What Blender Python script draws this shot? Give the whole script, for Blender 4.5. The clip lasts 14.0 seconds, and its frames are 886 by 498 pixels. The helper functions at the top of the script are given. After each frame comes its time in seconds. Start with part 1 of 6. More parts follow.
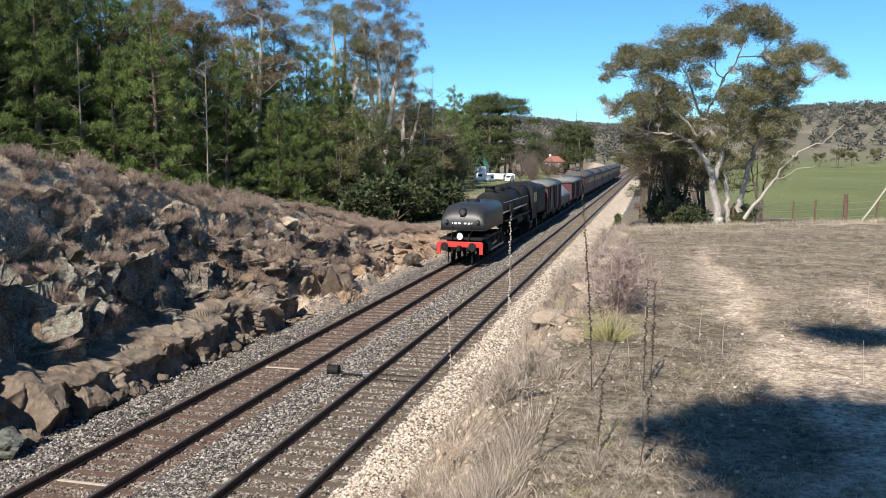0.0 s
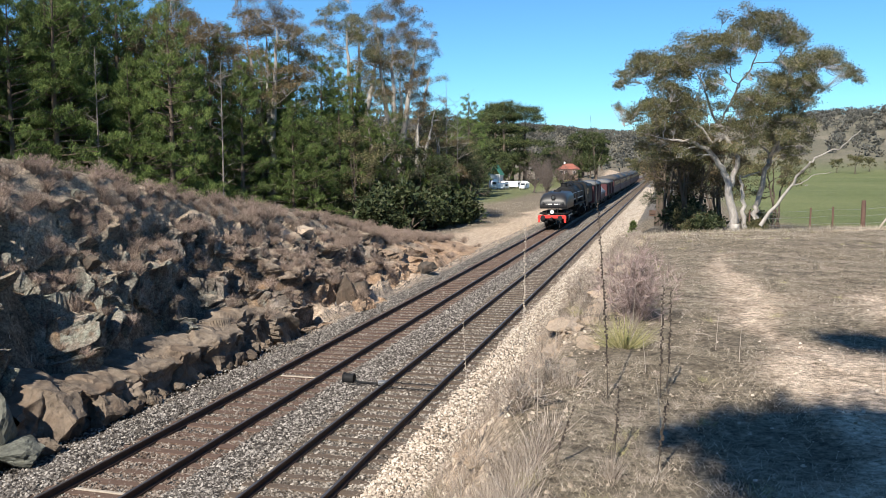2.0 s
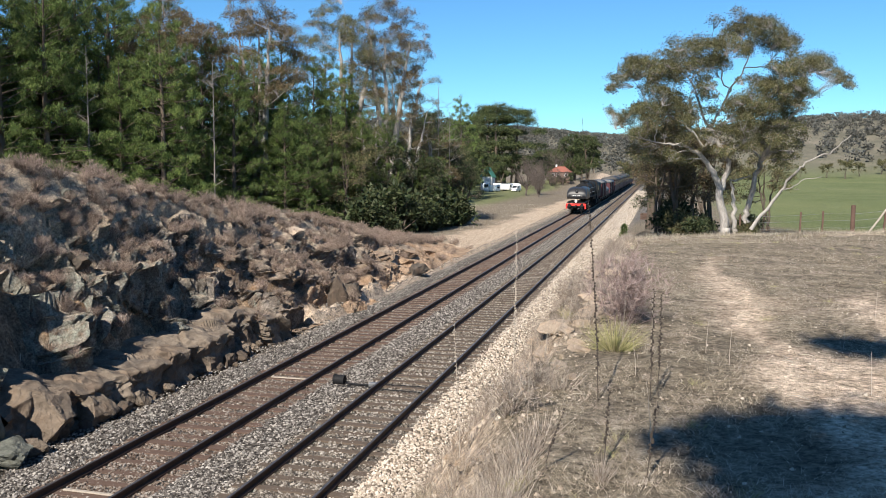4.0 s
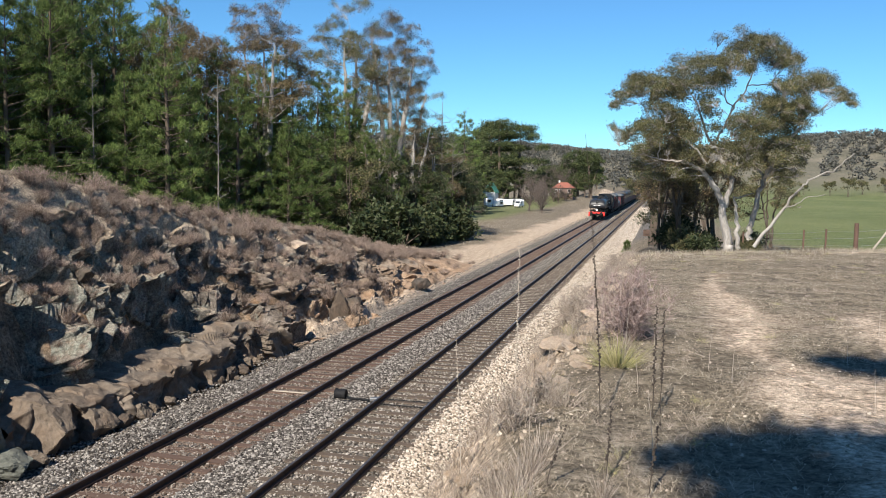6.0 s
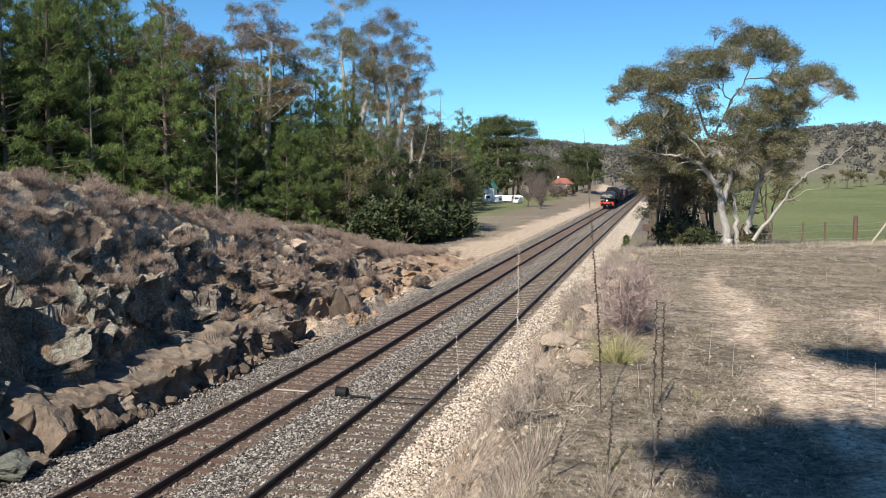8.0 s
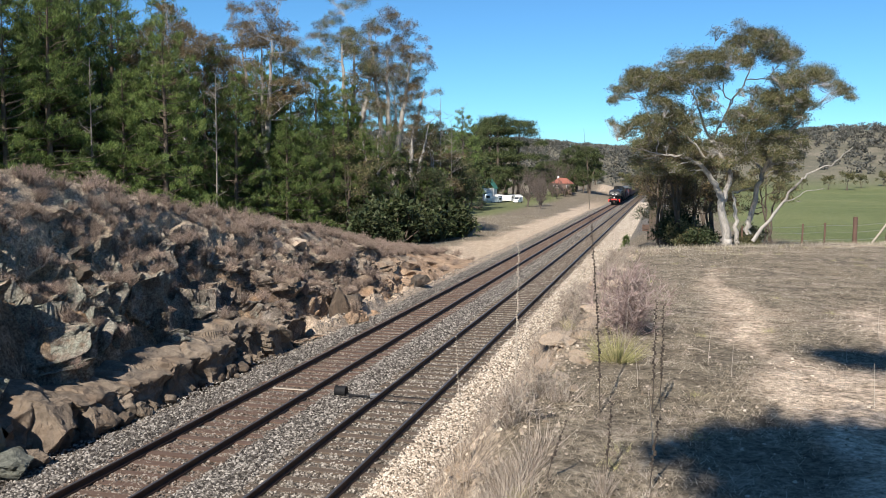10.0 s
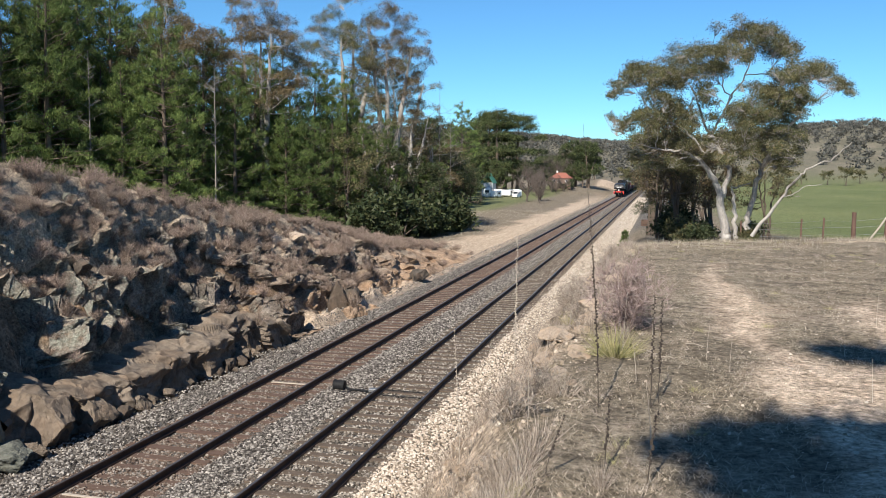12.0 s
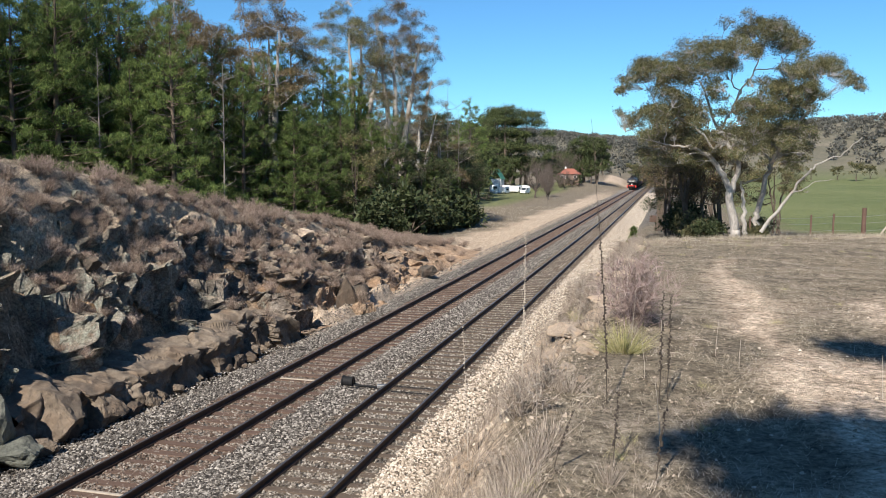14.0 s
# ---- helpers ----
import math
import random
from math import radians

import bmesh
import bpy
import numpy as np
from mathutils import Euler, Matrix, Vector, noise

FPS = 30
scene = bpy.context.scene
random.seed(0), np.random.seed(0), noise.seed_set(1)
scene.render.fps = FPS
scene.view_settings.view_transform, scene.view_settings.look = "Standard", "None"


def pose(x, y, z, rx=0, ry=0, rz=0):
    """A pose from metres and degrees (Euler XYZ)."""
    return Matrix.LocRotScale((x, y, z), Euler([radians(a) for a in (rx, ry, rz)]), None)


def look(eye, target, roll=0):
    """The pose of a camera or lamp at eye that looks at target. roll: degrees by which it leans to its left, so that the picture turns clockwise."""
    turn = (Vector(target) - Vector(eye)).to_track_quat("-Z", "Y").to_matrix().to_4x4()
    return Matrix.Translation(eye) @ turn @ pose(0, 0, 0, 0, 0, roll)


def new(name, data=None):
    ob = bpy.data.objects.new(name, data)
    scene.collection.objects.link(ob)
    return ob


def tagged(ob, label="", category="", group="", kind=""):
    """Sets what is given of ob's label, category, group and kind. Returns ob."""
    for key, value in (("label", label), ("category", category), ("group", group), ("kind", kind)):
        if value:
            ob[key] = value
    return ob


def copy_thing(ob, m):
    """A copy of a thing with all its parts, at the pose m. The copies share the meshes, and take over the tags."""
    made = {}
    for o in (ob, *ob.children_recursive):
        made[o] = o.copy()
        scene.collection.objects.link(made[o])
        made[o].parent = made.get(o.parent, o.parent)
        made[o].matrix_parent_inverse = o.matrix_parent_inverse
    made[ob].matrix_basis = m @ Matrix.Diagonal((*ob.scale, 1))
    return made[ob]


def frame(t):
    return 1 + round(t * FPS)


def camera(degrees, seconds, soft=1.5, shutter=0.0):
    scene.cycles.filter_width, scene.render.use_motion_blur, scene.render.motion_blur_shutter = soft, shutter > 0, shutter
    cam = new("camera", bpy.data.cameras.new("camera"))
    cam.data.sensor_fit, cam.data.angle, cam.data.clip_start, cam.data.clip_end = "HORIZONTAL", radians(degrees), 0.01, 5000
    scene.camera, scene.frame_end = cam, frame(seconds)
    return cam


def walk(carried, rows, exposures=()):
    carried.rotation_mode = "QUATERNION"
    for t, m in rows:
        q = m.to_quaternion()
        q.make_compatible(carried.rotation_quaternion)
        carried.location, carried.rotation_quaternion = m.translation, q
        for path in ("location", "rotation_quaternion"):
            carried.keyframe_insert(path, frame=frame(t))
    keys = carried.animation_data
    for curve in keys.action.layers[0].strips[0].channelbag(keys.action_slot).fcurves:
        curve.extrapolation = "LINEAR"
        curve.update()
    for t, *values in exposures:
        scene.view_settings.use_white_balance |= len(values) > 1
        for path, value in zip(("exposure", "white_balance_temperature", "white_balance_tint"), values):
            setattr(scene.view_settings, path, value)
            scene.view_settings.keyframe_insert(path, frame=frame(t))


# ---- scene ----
EYE_Z = 6.124
LEFT_TRACK, RIGHT_TRACK = -10.35, -6.76
SLEEPER_STEP = 0.61

cam = camera(55.18, 14.0, soft=0.9)
# seconds, turn to the left of the line of the track, tilt down, lean to the left, in degrees
PATH = [
    (0, 13.834, 6.350, 0.376), (0.5, 14.504, 6.212, -0.068), (1, 14.850, 6.096, -0.198), (1.5, 14.725, 5.821, 0.000),
    (2, 14.836, 5.805, 0.023), (2.5, 14.813, 5.765, -0.024), (3, 14.583, 5.909, 0.057), (5.5, 14.269, 4.832, 0.844),
    (6, 14.449, 4.668, 0.866), (6.5, 14.507, 4.728, 0.709), (7, 14.557, 4.864, 0.558), (7.5, 14.599, 4.933, 0.402),
    (8, 14.408, 4.878, 0.260), (10.5, 14.399, 4.933, 0.550), (11, 14.366, 4.994, 0.605), (11.5, 14.234, 5.138, 0.695),
    (12, 14.305, 5.288, 0.640), (12.5, 14.445, 5.426, 0.539), (13, 14.643, 5.499, 0.520), (13.5, 14.706, 5.503, 0.528),
    (14, 14.860, 5.547, 0.506),
]
walk(cam, [(t, pose(0, 0, EYE_Z, 90 - tilt, 0, turn) @ pose(0, 0, 0, 0, 0, lean)) for t, turn, tilt, lean in PATH],
     [(0, 0.66), (3, 0.64), (5.5, 0.58), (8, 0.58), (11, 0.57), (14, 0.57)])

# ---- sky and sun ----
SUN_AZ = Vector((-0.14, -0.99, 0)).normalized()
SUN_EL = radians(41)
world = bpy.data.worlds.new("sky")
scene.world = world
world.use_nodes = True
wn = world.node_tree.nodes
sky = wn.new("ShaderNodeTexSky")
sky.sky_type = "NISHITA"
sky.sun_disc = False
sky.sun_elevation = SUN_EL
sky.sun_rotation = math.atan2(SUN_AZ.x, SUN_AZ.y)
sky.altitude = 1500
sky.air_density, sky.dust_density, sky.ozone_density = 1.0, 0.0, 5.0
wn["Background"].inputs["Strength"].default_value = 0.086
tone = wn.new("ShaderNodeMix")
tone.data_type, tone.blend_type = "RGBA", "MULTIPLY"
tone.inputs[0].default_value = 1.0
tone.inputs[7].default_value = (0.60, 0.98, 1.13, 1)
world.node_tree.links.new(sky.outputs[0], tone.inputs[6])
world.node_tree.links.new(tone.outputs[2], wn["Background"].inputs["Color"])
sun = new("sun", bpy.data.lights.new("sun", "SUN"))
sun.data.energy, sun.data.angle, sun.data.color = 5.7, radians(0.53), (1.0, 0.925, 0.825)
sun_way = Vector((SUN_AZ.x * math.cos(SUN_EL), SUN_AZ.y * math.cos(SUN_EL), math.sin(SUN_EL)))
sun.matrix_world = look(sun_way * 100, (0, 0, 0))
scene.view_settings.use_white_balance = True
scene.view_settings.white_balance_temperature = 6600
scene.view_settings.white_balance_tint = 9


# ---- materials ----
class Nodes:
    """A small builder for one node material."""

    def __init__(self, name):
        self.mat = bpy.data.materials.new(name)
        self.mat.use_nodes = True
        self.t = self.mat.node_tree
        self.bsdf = self.t.nodes["Principled BSDF"]
        self.at = None

    def add(self, kind, **values):
        n = self.t.nodes.new(kind)
        for k, v in values.items():
            n.inputs[k.replace("_", " ")].default_value = v
        return n

    def link(self, a, b):
        self.t.links.new(a, b)

    def place(self):
        if self.at is None:
            self.at = self.t.nodes.new("ShaderNodeTexCoord").outputs["Object"]
        return self.at

    def noise(self, scale, detail=4.0, rough=0.6, stretch=None):
        n = self.add("ShaderNodeTexNoise", Scale=scale, Detail=detail, Roughness=rough)
        src = self.place()
        if stretch:
            m = self.add("ShaderNodeMapping", Scale=stretch)
            self.link(src, m.inputs["Vector"])
            src = m.outputs[0]
        self.link(src, n.inputs["Vector"])
        return n.outputs["Fac"]

    def ramp(self, fac, *stops):
        r = self.t.nodes.new("ShaderNodeValToRGB")
        e = r.color_ramp.elements
        while len(e) < len(stops):
            e.new(0.5)
        for el, (p, c) in zip(e, stops):
            el.position, el.color = p, (*c, 1)
        self.link(fac, r.inputs["Fac"])
        return r.outputs["Color"]

    def mix(self, fac, a, b, kind="MIX"):
        m = self.t.nodes.new("ShaderNodeMix")
        m.data_type, m.blend_type = "RGBA", kind
        for sock, v in ((m.inputs[0], fac), (m.inputs[6], a), (m.inputs[7], b)):
            if isinstance(v, (int, float)):
                sock.default_value = v
            elif isinstance(v, tuple):
                sock.default_value = (*v, 1)
            else:
                self.link(v, sock)
        return m.outputs[2]

    def math(self, op, a, b=0.0):
        m = self.t.nodes.new("ShaderNodeMath")
        m.operation = op
        for sock, v in zip(m.inputs, (a, b)):
            if isinstance(v, (int, float)):
                sock.default_value = v
            else:
                self.link(v, sock)
        return m.outputs[0]

    def attr(self, name):
        a = self.t.nodes.new("ShaderNodeAttribute")
        a.attribute_name = name
        return a.outputs["Fac"]

    def island(self):
        return self.t.nodes.new("ShaderNodeNewGeometry").outputs["Random Per Island"]

    def object_random(self):
        return self.t.nodes.new("ShaderNodeObjectInfo").outputs["Random"]

    def bump(self, height, strength, distance):
        b = self.add("ShaderNodeBump", Strength=strength, Distance=distance)
        self.link(height, b.inputs["Height"])
        self.link(b.outputs[0], self.bsdf.inputs["Normal"])

    def done(self, colour, rough=0.9, metal=0.0, spec=0.3):
        for sock, v in ((self.bsdf.inputs["Base Color"], colour), (self.bsdf.inputs["Roughness"], rough)):
            if isinstance(v, tuple):
                sock.default_value = (*v, 1)
            elif isinstance(v, (int, float)):
                sock.default_value = v
            else:
                self.link(v, sock)
        self.bsdf.inputs["Metallic"].default_value = metal
        self.bsdf.inputs["Specular IOR Level"].default_value = spec
        return self.mat


def simple(name, a, b, scale=3.0, rough=0.7, metal=0.0, bump=0.1, depth=0.01, stretch=None, spec=0.3):
    """Two tones mixed by noise, with fine grain and relief."""
    n = Nodes(name)
    big = n.noise(scale, 5, 0.6, stretch)
    fine = n.noise(scale * 9, 3, 0.7, stretch)
    c = n.mix(n.ramp(big, (0.3, (0, 0, 0)), (0.7, (1, 1, 1))), a, b)
    c = n.mix(0.35, c, n.ramp(fine, (0.3, tuple(x * 0.6 for x in a)), (0.7, tuple(min(1, x * 1.3) for x in b))))
    n.bump(fine, bump, depth)
    return n.done(c, rough, metal, spec)


def leaf(name, tones, glow=0.25, clump=0.9):
    """Leaves: each its own tone, some light passing through."""
    n = Nodes(name)
    k = len(tones) - 1
    c = n.ramp(n.island(), *[(i / k, t) for i, t in enumerate(tones)])
    c = n.mix(n.math("MULTIPLY", n.object_random(), 0.35), c, tones[0])
    c = n.mix(0.8, c, n.ramp(n.noise(clump, 3, 0.6), (0.36, (0.55, 0.55, 0.55)), (0.64, (1.4, 1.38, 1.3))), "MULTIPLY")
    n.done(c, 0.6, 0, 0.25)
    tr = n.t.nodes.new("ShaderNodeBsdfTranslucent")
    n.link(c, tr.inputs["Color"])
    m = n.t.nodes.new("ShaderNodeMixShader")
    m.inputs[0].default_value = glow
    n.link(n.bsdf.outputs[0], m.inputs[1])
    n.link(tr.outputs[0], m.inputs[2])
    n.link(m.outputs[0], n.t.nodes["Material Output"].inputs["Surface"])
    return n.mat


def ground_material():
    n = Nodes("dry_ground")
    fine = n.noise(14, 6, 0.75)
    mid = n.noise(2.2, 7, 0.75)
    big = n.noise(0.35, 4, 0.6)
    dry = n.ramp(mid, (0.26, (0.07, 0.057, 0.044)), (0.5, (0.185, 0.156, 0.12)), (0.74, (0.37, 0.32, 0.25)))
    dry = n.mix(n.ramp(big, (0.42, (0, 0, 0)), (0.66, (1, 1, 1))), dry, (0.175, 0.146, 0.108))
    rock_c = n.ramp(n.noise(2.3, 8, 0.72), (0.28, (0.07, 0.06, 0.05)), (0.5, (0.20, 0.165, 0.125)), (0.72, (0.36, 0.31, 0.25)))
    rock_c = n.mix(n.ramp(n.noise(0.6, 3), (0.45, (0, 0, 0)), (0.62, (1, 1, 1))), rock_c, (0.27, 0.18, 0.115))
    sand_c = n.ramp(mid, (0.3, (0.38, 0.29, 0.215)), (0.7, (0.58, 0.475, 0.37)))
    green_c = n.ramp(n.noise(0.02, 6, 0.7), (0.3, (0.10, 0.128, 0.052)), (0.7, (0.175, 0.19, 0.088)))
    far_c = n.ramp(n.noise(0.03, 6, 0.7), (0.3, (0.10, 0.10, 0.075)), (0.7, (0.20, 0.18, 0.14)))
    stone_c = n.ramp(n.noise(22, 3, 0.8), (0.3, (0.10, 0.09, 0.085)), (0.7, (0.36, 0.32, 0.28)))
    road_c = n.ramp(mid, (0.3, (0.11, 0.10, 0.09)), (0.7, (0.17, 0.155, 0.14)))
    c = dry
    jitter = n.math("MULTIPLY", n.math("SUBTRACT", mid, 0.5), 1.0)
    for name, tone in (("rock", rock_c), ("sand", sand_c), ("green", green_c), ("far", far_c), ("stone", stone_c), ("road", road_c)):
        f = n.math("ADD", n.attr(name), n.math("MULTIPLY", jitter, n.math("MULTIPLY", n.attr(name), 1.0)))
        cl = n.t.nodes.new("ShaderNodeClamp")
        n.link(f, cl.inputs[0])
        c = n.mix(cl.outputs[0], c, tone)
    c = n.mix(0.8, c, n.ramp(fine, (0.34, (0.2, 0.2, 0.2)), (0.66, (1.75, 1.75, 1.75))), "MULTIPLY")
    c = n.mix(0.7, c, n.ramp(n.noise(4.5, 4, 0.7), (0.36, (0.5, 0.48, 0.45)), (0.62, (1.3, 1.3, 1.3))), "MULTIPLY")
    n.bump(n.math("ADD", n.math("MULTIPLY", fine, 0.5), mid), 0.8, 0.12)
    return n.done(c, 0.95, 0, 0.1)


def rock_material(name, dark, light, ochre):
    n = Nodes(name)
    a = n.noise(1.7, 8, 0.7)
    b = n.noise(9, 6, 0.75)
    c = n.ramp(a, (0.3, dark), (0.55, light), (0.75, tuple(min(1, v * 1.3) for v in light)))
    c = n.mix(n.ramp(n.noise(0.9, 4), (0.5, (0, 0, 0)), (0.66, (1, 1, 1))), c, ochre)
    c = n.mix(n.math("MULTIPLY", n.object_random(), 0.5), c, ochre)
    c = n.mix(0.5, c, n.ramp(b, (0.3, (0.4, 0.4, 0.4)), (0.7, (1.35, 1.35, 1.35))), "MULTIPLY")
    n.bump(n.math("ADD", a, n.math("MULTIPLY", b, 0.4)), 0.9, 0.10)
    return n.done(c, 0.92, 0, 0.2)


def island_material(name, tones, rough=0.9, spec=0.2, patch=0.0):
    n = Nodes(name)
    k = len(tones) - 1
    c = n.ramp(n.island(), *[(i / k, t) for i, t in enumerate(tones)])
    c = n.mix(0.35, c, n.ramp(n.noise(40, 3, 0.7), (0.3, (0.55, 0.55, 0.55)), (0.7, (1.3, 1.3, 1.3))), "MULTIPLY")
    if patch:
        c = n.mix(patch, c, n.ramp(n.noise(0.7, 4, 0.65), (0.34, (0.45, 0.43, 0.42)), (0.5, (0.95, 0.93, 0.86)), (0.66, (1.3, 1.25, 1.2))), "MULTIPLY")
    return n.done(c, rough, 0, spec)


M_GROUND = ground_material()
M_ROCK = rock_material("weathered_rock", (0.04, 0.035, 0.031), (0.115, 0.098, 0.082), (0.125, 0.092, 0.069))
M_LICHEN = rock_material("lichen_rock", (0.055, 0.058, 0.05), (0.165, 0.172, 0.148), (0.19, 0.19, 0.155))
M_PALE = rock_material("pale_sandstone", (0.075, 0.062, 0.05), (0.225, 0.188, 0.15), (0.17, 0.128, 0.095))
M_RIM = rock_material("pinkish_sandstone", (0.30, 0.24, 0.19), (0.50, 0.42, 0.34), (0.50, 0.37, 0.26))
M_BALLAST_BED = simple("ballast_bed", (0.090, 0.081, 0.074), (0.195, 0.176, 0.158), 25, 0.95, 0, 0.9, 0.04)
M_STONE_GREY = island_material("grey_ballast", [(0.020, 0.018, 0.017), (0.070, 0.062, 0.056), (0.148, 0.135, 0.123), (0.41, 0.38, 0.345)])
M_STONE_TAN = island_material("tan_ballast", [(0.10, 0.08, 0.064), (0.33, 0.272, 0.215), (0.49, 0.42, 0.345), (0.64, 0.585, 0.51)])
M_STONE_MIX = island_material("mixed_ballast", [(0.036, 0.030, 0.026), (0.112, 0.094, 0.078), (0.215, 0.19, 0.162), (0.42, 0.385, 0.345)])
M_RUST_BALLAST = island_material("rusty_ballast", [(0.061, 0.042, 0.032), (0.129, 0.095, 0.076), (0.182, 0.144, 0.118), (0.304, 0.274, 0.243)])
M_SLEEPER_RED = simple("rust_stained_sleeper", (0.076, 0.048, 0.036), (0.119, 0.078, 0.060), 4, 0.9, 0, 0.4, 0.01, (1, 8, 8))
M_SLEEPER_GREY = simple("weathered_sleeper", (0.068, 0.049, 0.037), (0.122, 0.094, 0.072), 4, 0.9, 0, 0.4, 0.01, (1, 8, 8))
M_RAIL = simple("dark_rail_steel", (0.030, 0.020, 0.017), (0.065, 0.042, 0.034), 6, 0.6, 0.3, 0.2, 0.004)
M_RAIL_TOP = simple("worn_rail_top", (0.10, 0.095, 0.095), (0.17, 0.165, 0.165), 3, 0.42, 0.7, 0.05, 0.002)
M_BARK = simple("pale_gum_bark", (0.15, 0.132, 0.118), (0.42, 0.395, 0.362), 1.1, 0.85, 0, 0.4, 0.03, (1, 1, 0.35))
M_BARK_DARK = simple("rough_dark_bark", (0.06, 0.045, 0.035), (0.15, 0.12, 0.095), 3, 0.95, 0, 0.8, 0.05, (1, 1, 0.3))
M_GUM = leaf("gum_leaves", [(0.06, 0.07, 0.034), (0.12, 0.128, 0.062), (0.20, 0.185, 0.094), (0.31, 0.25, 0.14)], 0.36)
M_GUM_BROWN = leaf("bronze_gum_leaves", [(0.07, 0.06, 0.035), (0.12, 0.10, 0.055), (0.185, 0.135, 0.075), (0.25, 0.175, 0.11)], 0.3)
M_PINE = leaf("pine_needles", [(0.042, 0.07, 0.024), (0.095, 0.145, 0.042), (0.16, 0.218, 0.064), (0.245, 0.30, 0.10)], 0.28)
M_PINE_FAR = leaf("old_pine_needles", [(0.03, 0.045, 0.018), (0.055, 0.075, 0.028), (0.085, 0.105, 0.04), (0.12, 0.135, 0.055)], 0.2)
M_DARKLEAF = leaf("dark_shrub_leaves", [(0.018, 0.030, 0.012), (0.034, 0.049, 0.02), (0.052, 0.065, 0.027), (0.078, 0.083, 0.04)], 0.15)
M_TWIG = island_material("dry_twigs", [(0.12, 0.095, 0.075), (0.24, 0.195, 0.16), (0.35, 0.295, 0.245), (0.46, 0.40, 0.34)])
M_BARE = simple("grey_brown_bark", (0.07, 0.055, 0.047), (0.14, 0.115, 0.10), 3, 0.95)
M_HEATH = island_material("brown_heath", [(0.10, 0.074, 0.064), (0.205, 0.155, 0.132), (0.315, 0.248, 0.215), (0.46, 0.375, 0.325)], patch=0.85)
M_TWIG_PURPLE = island_material("purple_grey_twigs", [(0.13, 0.09, 0.082), (0.24, 0.175, 0.16), (0.34, 0.255, 0.235), (0.44, 0.36, 0.325)])
M_STRAW = island_material("dry_grass", [(0.11, 0.09, 0.066), (0.26, 0.222, 0.172), (0.38, 0.335, 0.27), (0.56, 0.51, 0.43)], patch=0.6)
M_TUSSOCK = island_material("green_tussock", [(0.15, 0.155, 0.06), (0.25, 0.24, 0.10), (0.36, 0.32, 0.16), (0.42, 0.38, 0.22)])
M_CLOD = island_material("pale_clods", [(0.14, 0.11, 0.08), (0.28, 0.225, 0.17), (0.40, 0.33, 0.26), (0.54, 0.47, 0.385)])
M_STALK = simple("dead_black_stalk", (0.025, 0.02, 0.016), (0.07, 0.055, 0.045), 20, 0.9)
M_STALK_PALE = simple("dead_pale_stalk", (0.26, 0.22, 0.18), (0.42, 0.37, 0.31), 20, 0.9)
M_BLACK = simple("sooty_black_paint", (0.010, 0.0105, 0.012), (0.022, 0.0225, 0.024), 2.0, 0.6, 0, 0.05, 0.003, None, 0.1)
M_GREYBLACK = simple("dusty_tank_paint", (0.014, 0.0145, 0.016), (0.032, 0.0325, 0.035), 1.4, 0.46, 0.0, 0.04, 0.003, None, 0.42)
M_RED = simple("red_beam_paint", (0.50, 0.025, 0.025), (0.66, 0.05, 0.04), 3, 0.45)
M_WHITE = simple("white_paint", (0.70, 0.70, 0.68), (0.82, 0.82, 0.80), 3, 0.5)
M_STEEL = simple("bare_steel", (0.25, 0.25, 0.25), (0.45, 0.45, 0.44), 5, 0.4, 0.8)
M_MAROON = simple("faded_maroon_paint", (0.055, 0.018, 0.022), (0.092, 0.031, 0.037), 1.2, 0.6, 0, 0.1, 0.004, (1, 1, 3))
M_ROOF = simple("weathered_grey_roof", (0.096, 0.096, 0.096), (0.176, 0.176, 0.172), 1.5, 0.6)
M_DARKROOF = simple("dark_roof_paint", (0.045, 0.043, 0.042), (0.085, 0.08, 0.077), 1.5, 0.6)
M_TARP = simple("pale_tarpaulin", (0.144, 0.152, 0.168), (0.288, 0.296, 0.312), 2.5, 0.7, 0, 0.4, 0.05)
M_CREAM = simple("cream_panel", (0.17, 0.14, 0.11), (0.25, 0.215, 0.17), 3, 0.6)
M_GLASS = Nodes("dark_window_glass").done((0.02, 0.025, 0.03), 0.2, 0, 0.35)
M_LENS = Nodes("lamp_lens").done((0.06, 0.065, 0.07), 0.08, 0, 0.8)
M_RUSTPOST = simple("rusty_fence_steel", (0.07, 0.042, 0.034), (0.135, 0.082, 0.062), 6, 0.9)
M_GREYWOOD = simple("grey_fence_wood", (0.14, 0.125, 0.11), (0.26, 0.235, 0.21), 5, 0.95, 0, 0.4, 0.01, (4, 4, 1))
M_TILE = simple("red_roof_tiles", (0.20, 0.07, 0.05), (0.28, 0.11, 0.08), 1.2, 0.8, 0, 0.4, 0.05)
M_GREENROOF = simple("green_iron_roof", (0.045, 0.17, 0.13), (0.07, 0.24, 0.18), 0.7, 0.5)
M_BRICK = simple("house_brick", (0.12, 0.085, 0.07), (0.19, 0.135, 0.11), 3, 0.9)
M_CABLE = simple("aluminium_cable", (0.12, 0.13, 0.14), (0.2, 0.21, 0.22), 3, 0.5, 0.4)
M_BLUEGREY = simple("blue_grey_cladding", (0.34, 0.35, 0.35), (0.45, 0.46, 0.46), 1, 0.7)


# ---- shape helpers ----
def smooth(a, b, v):
    s = np.clip((v - a) / (b - a), 0, 1)
    return s * s * (3 - 2 * s)


def span(v, a, b, soft=0.25):
    """One between a and b, nought outside."""
    return smooth(a - soft, a + soft, v) * smooth(b + soft, b - soft, v)


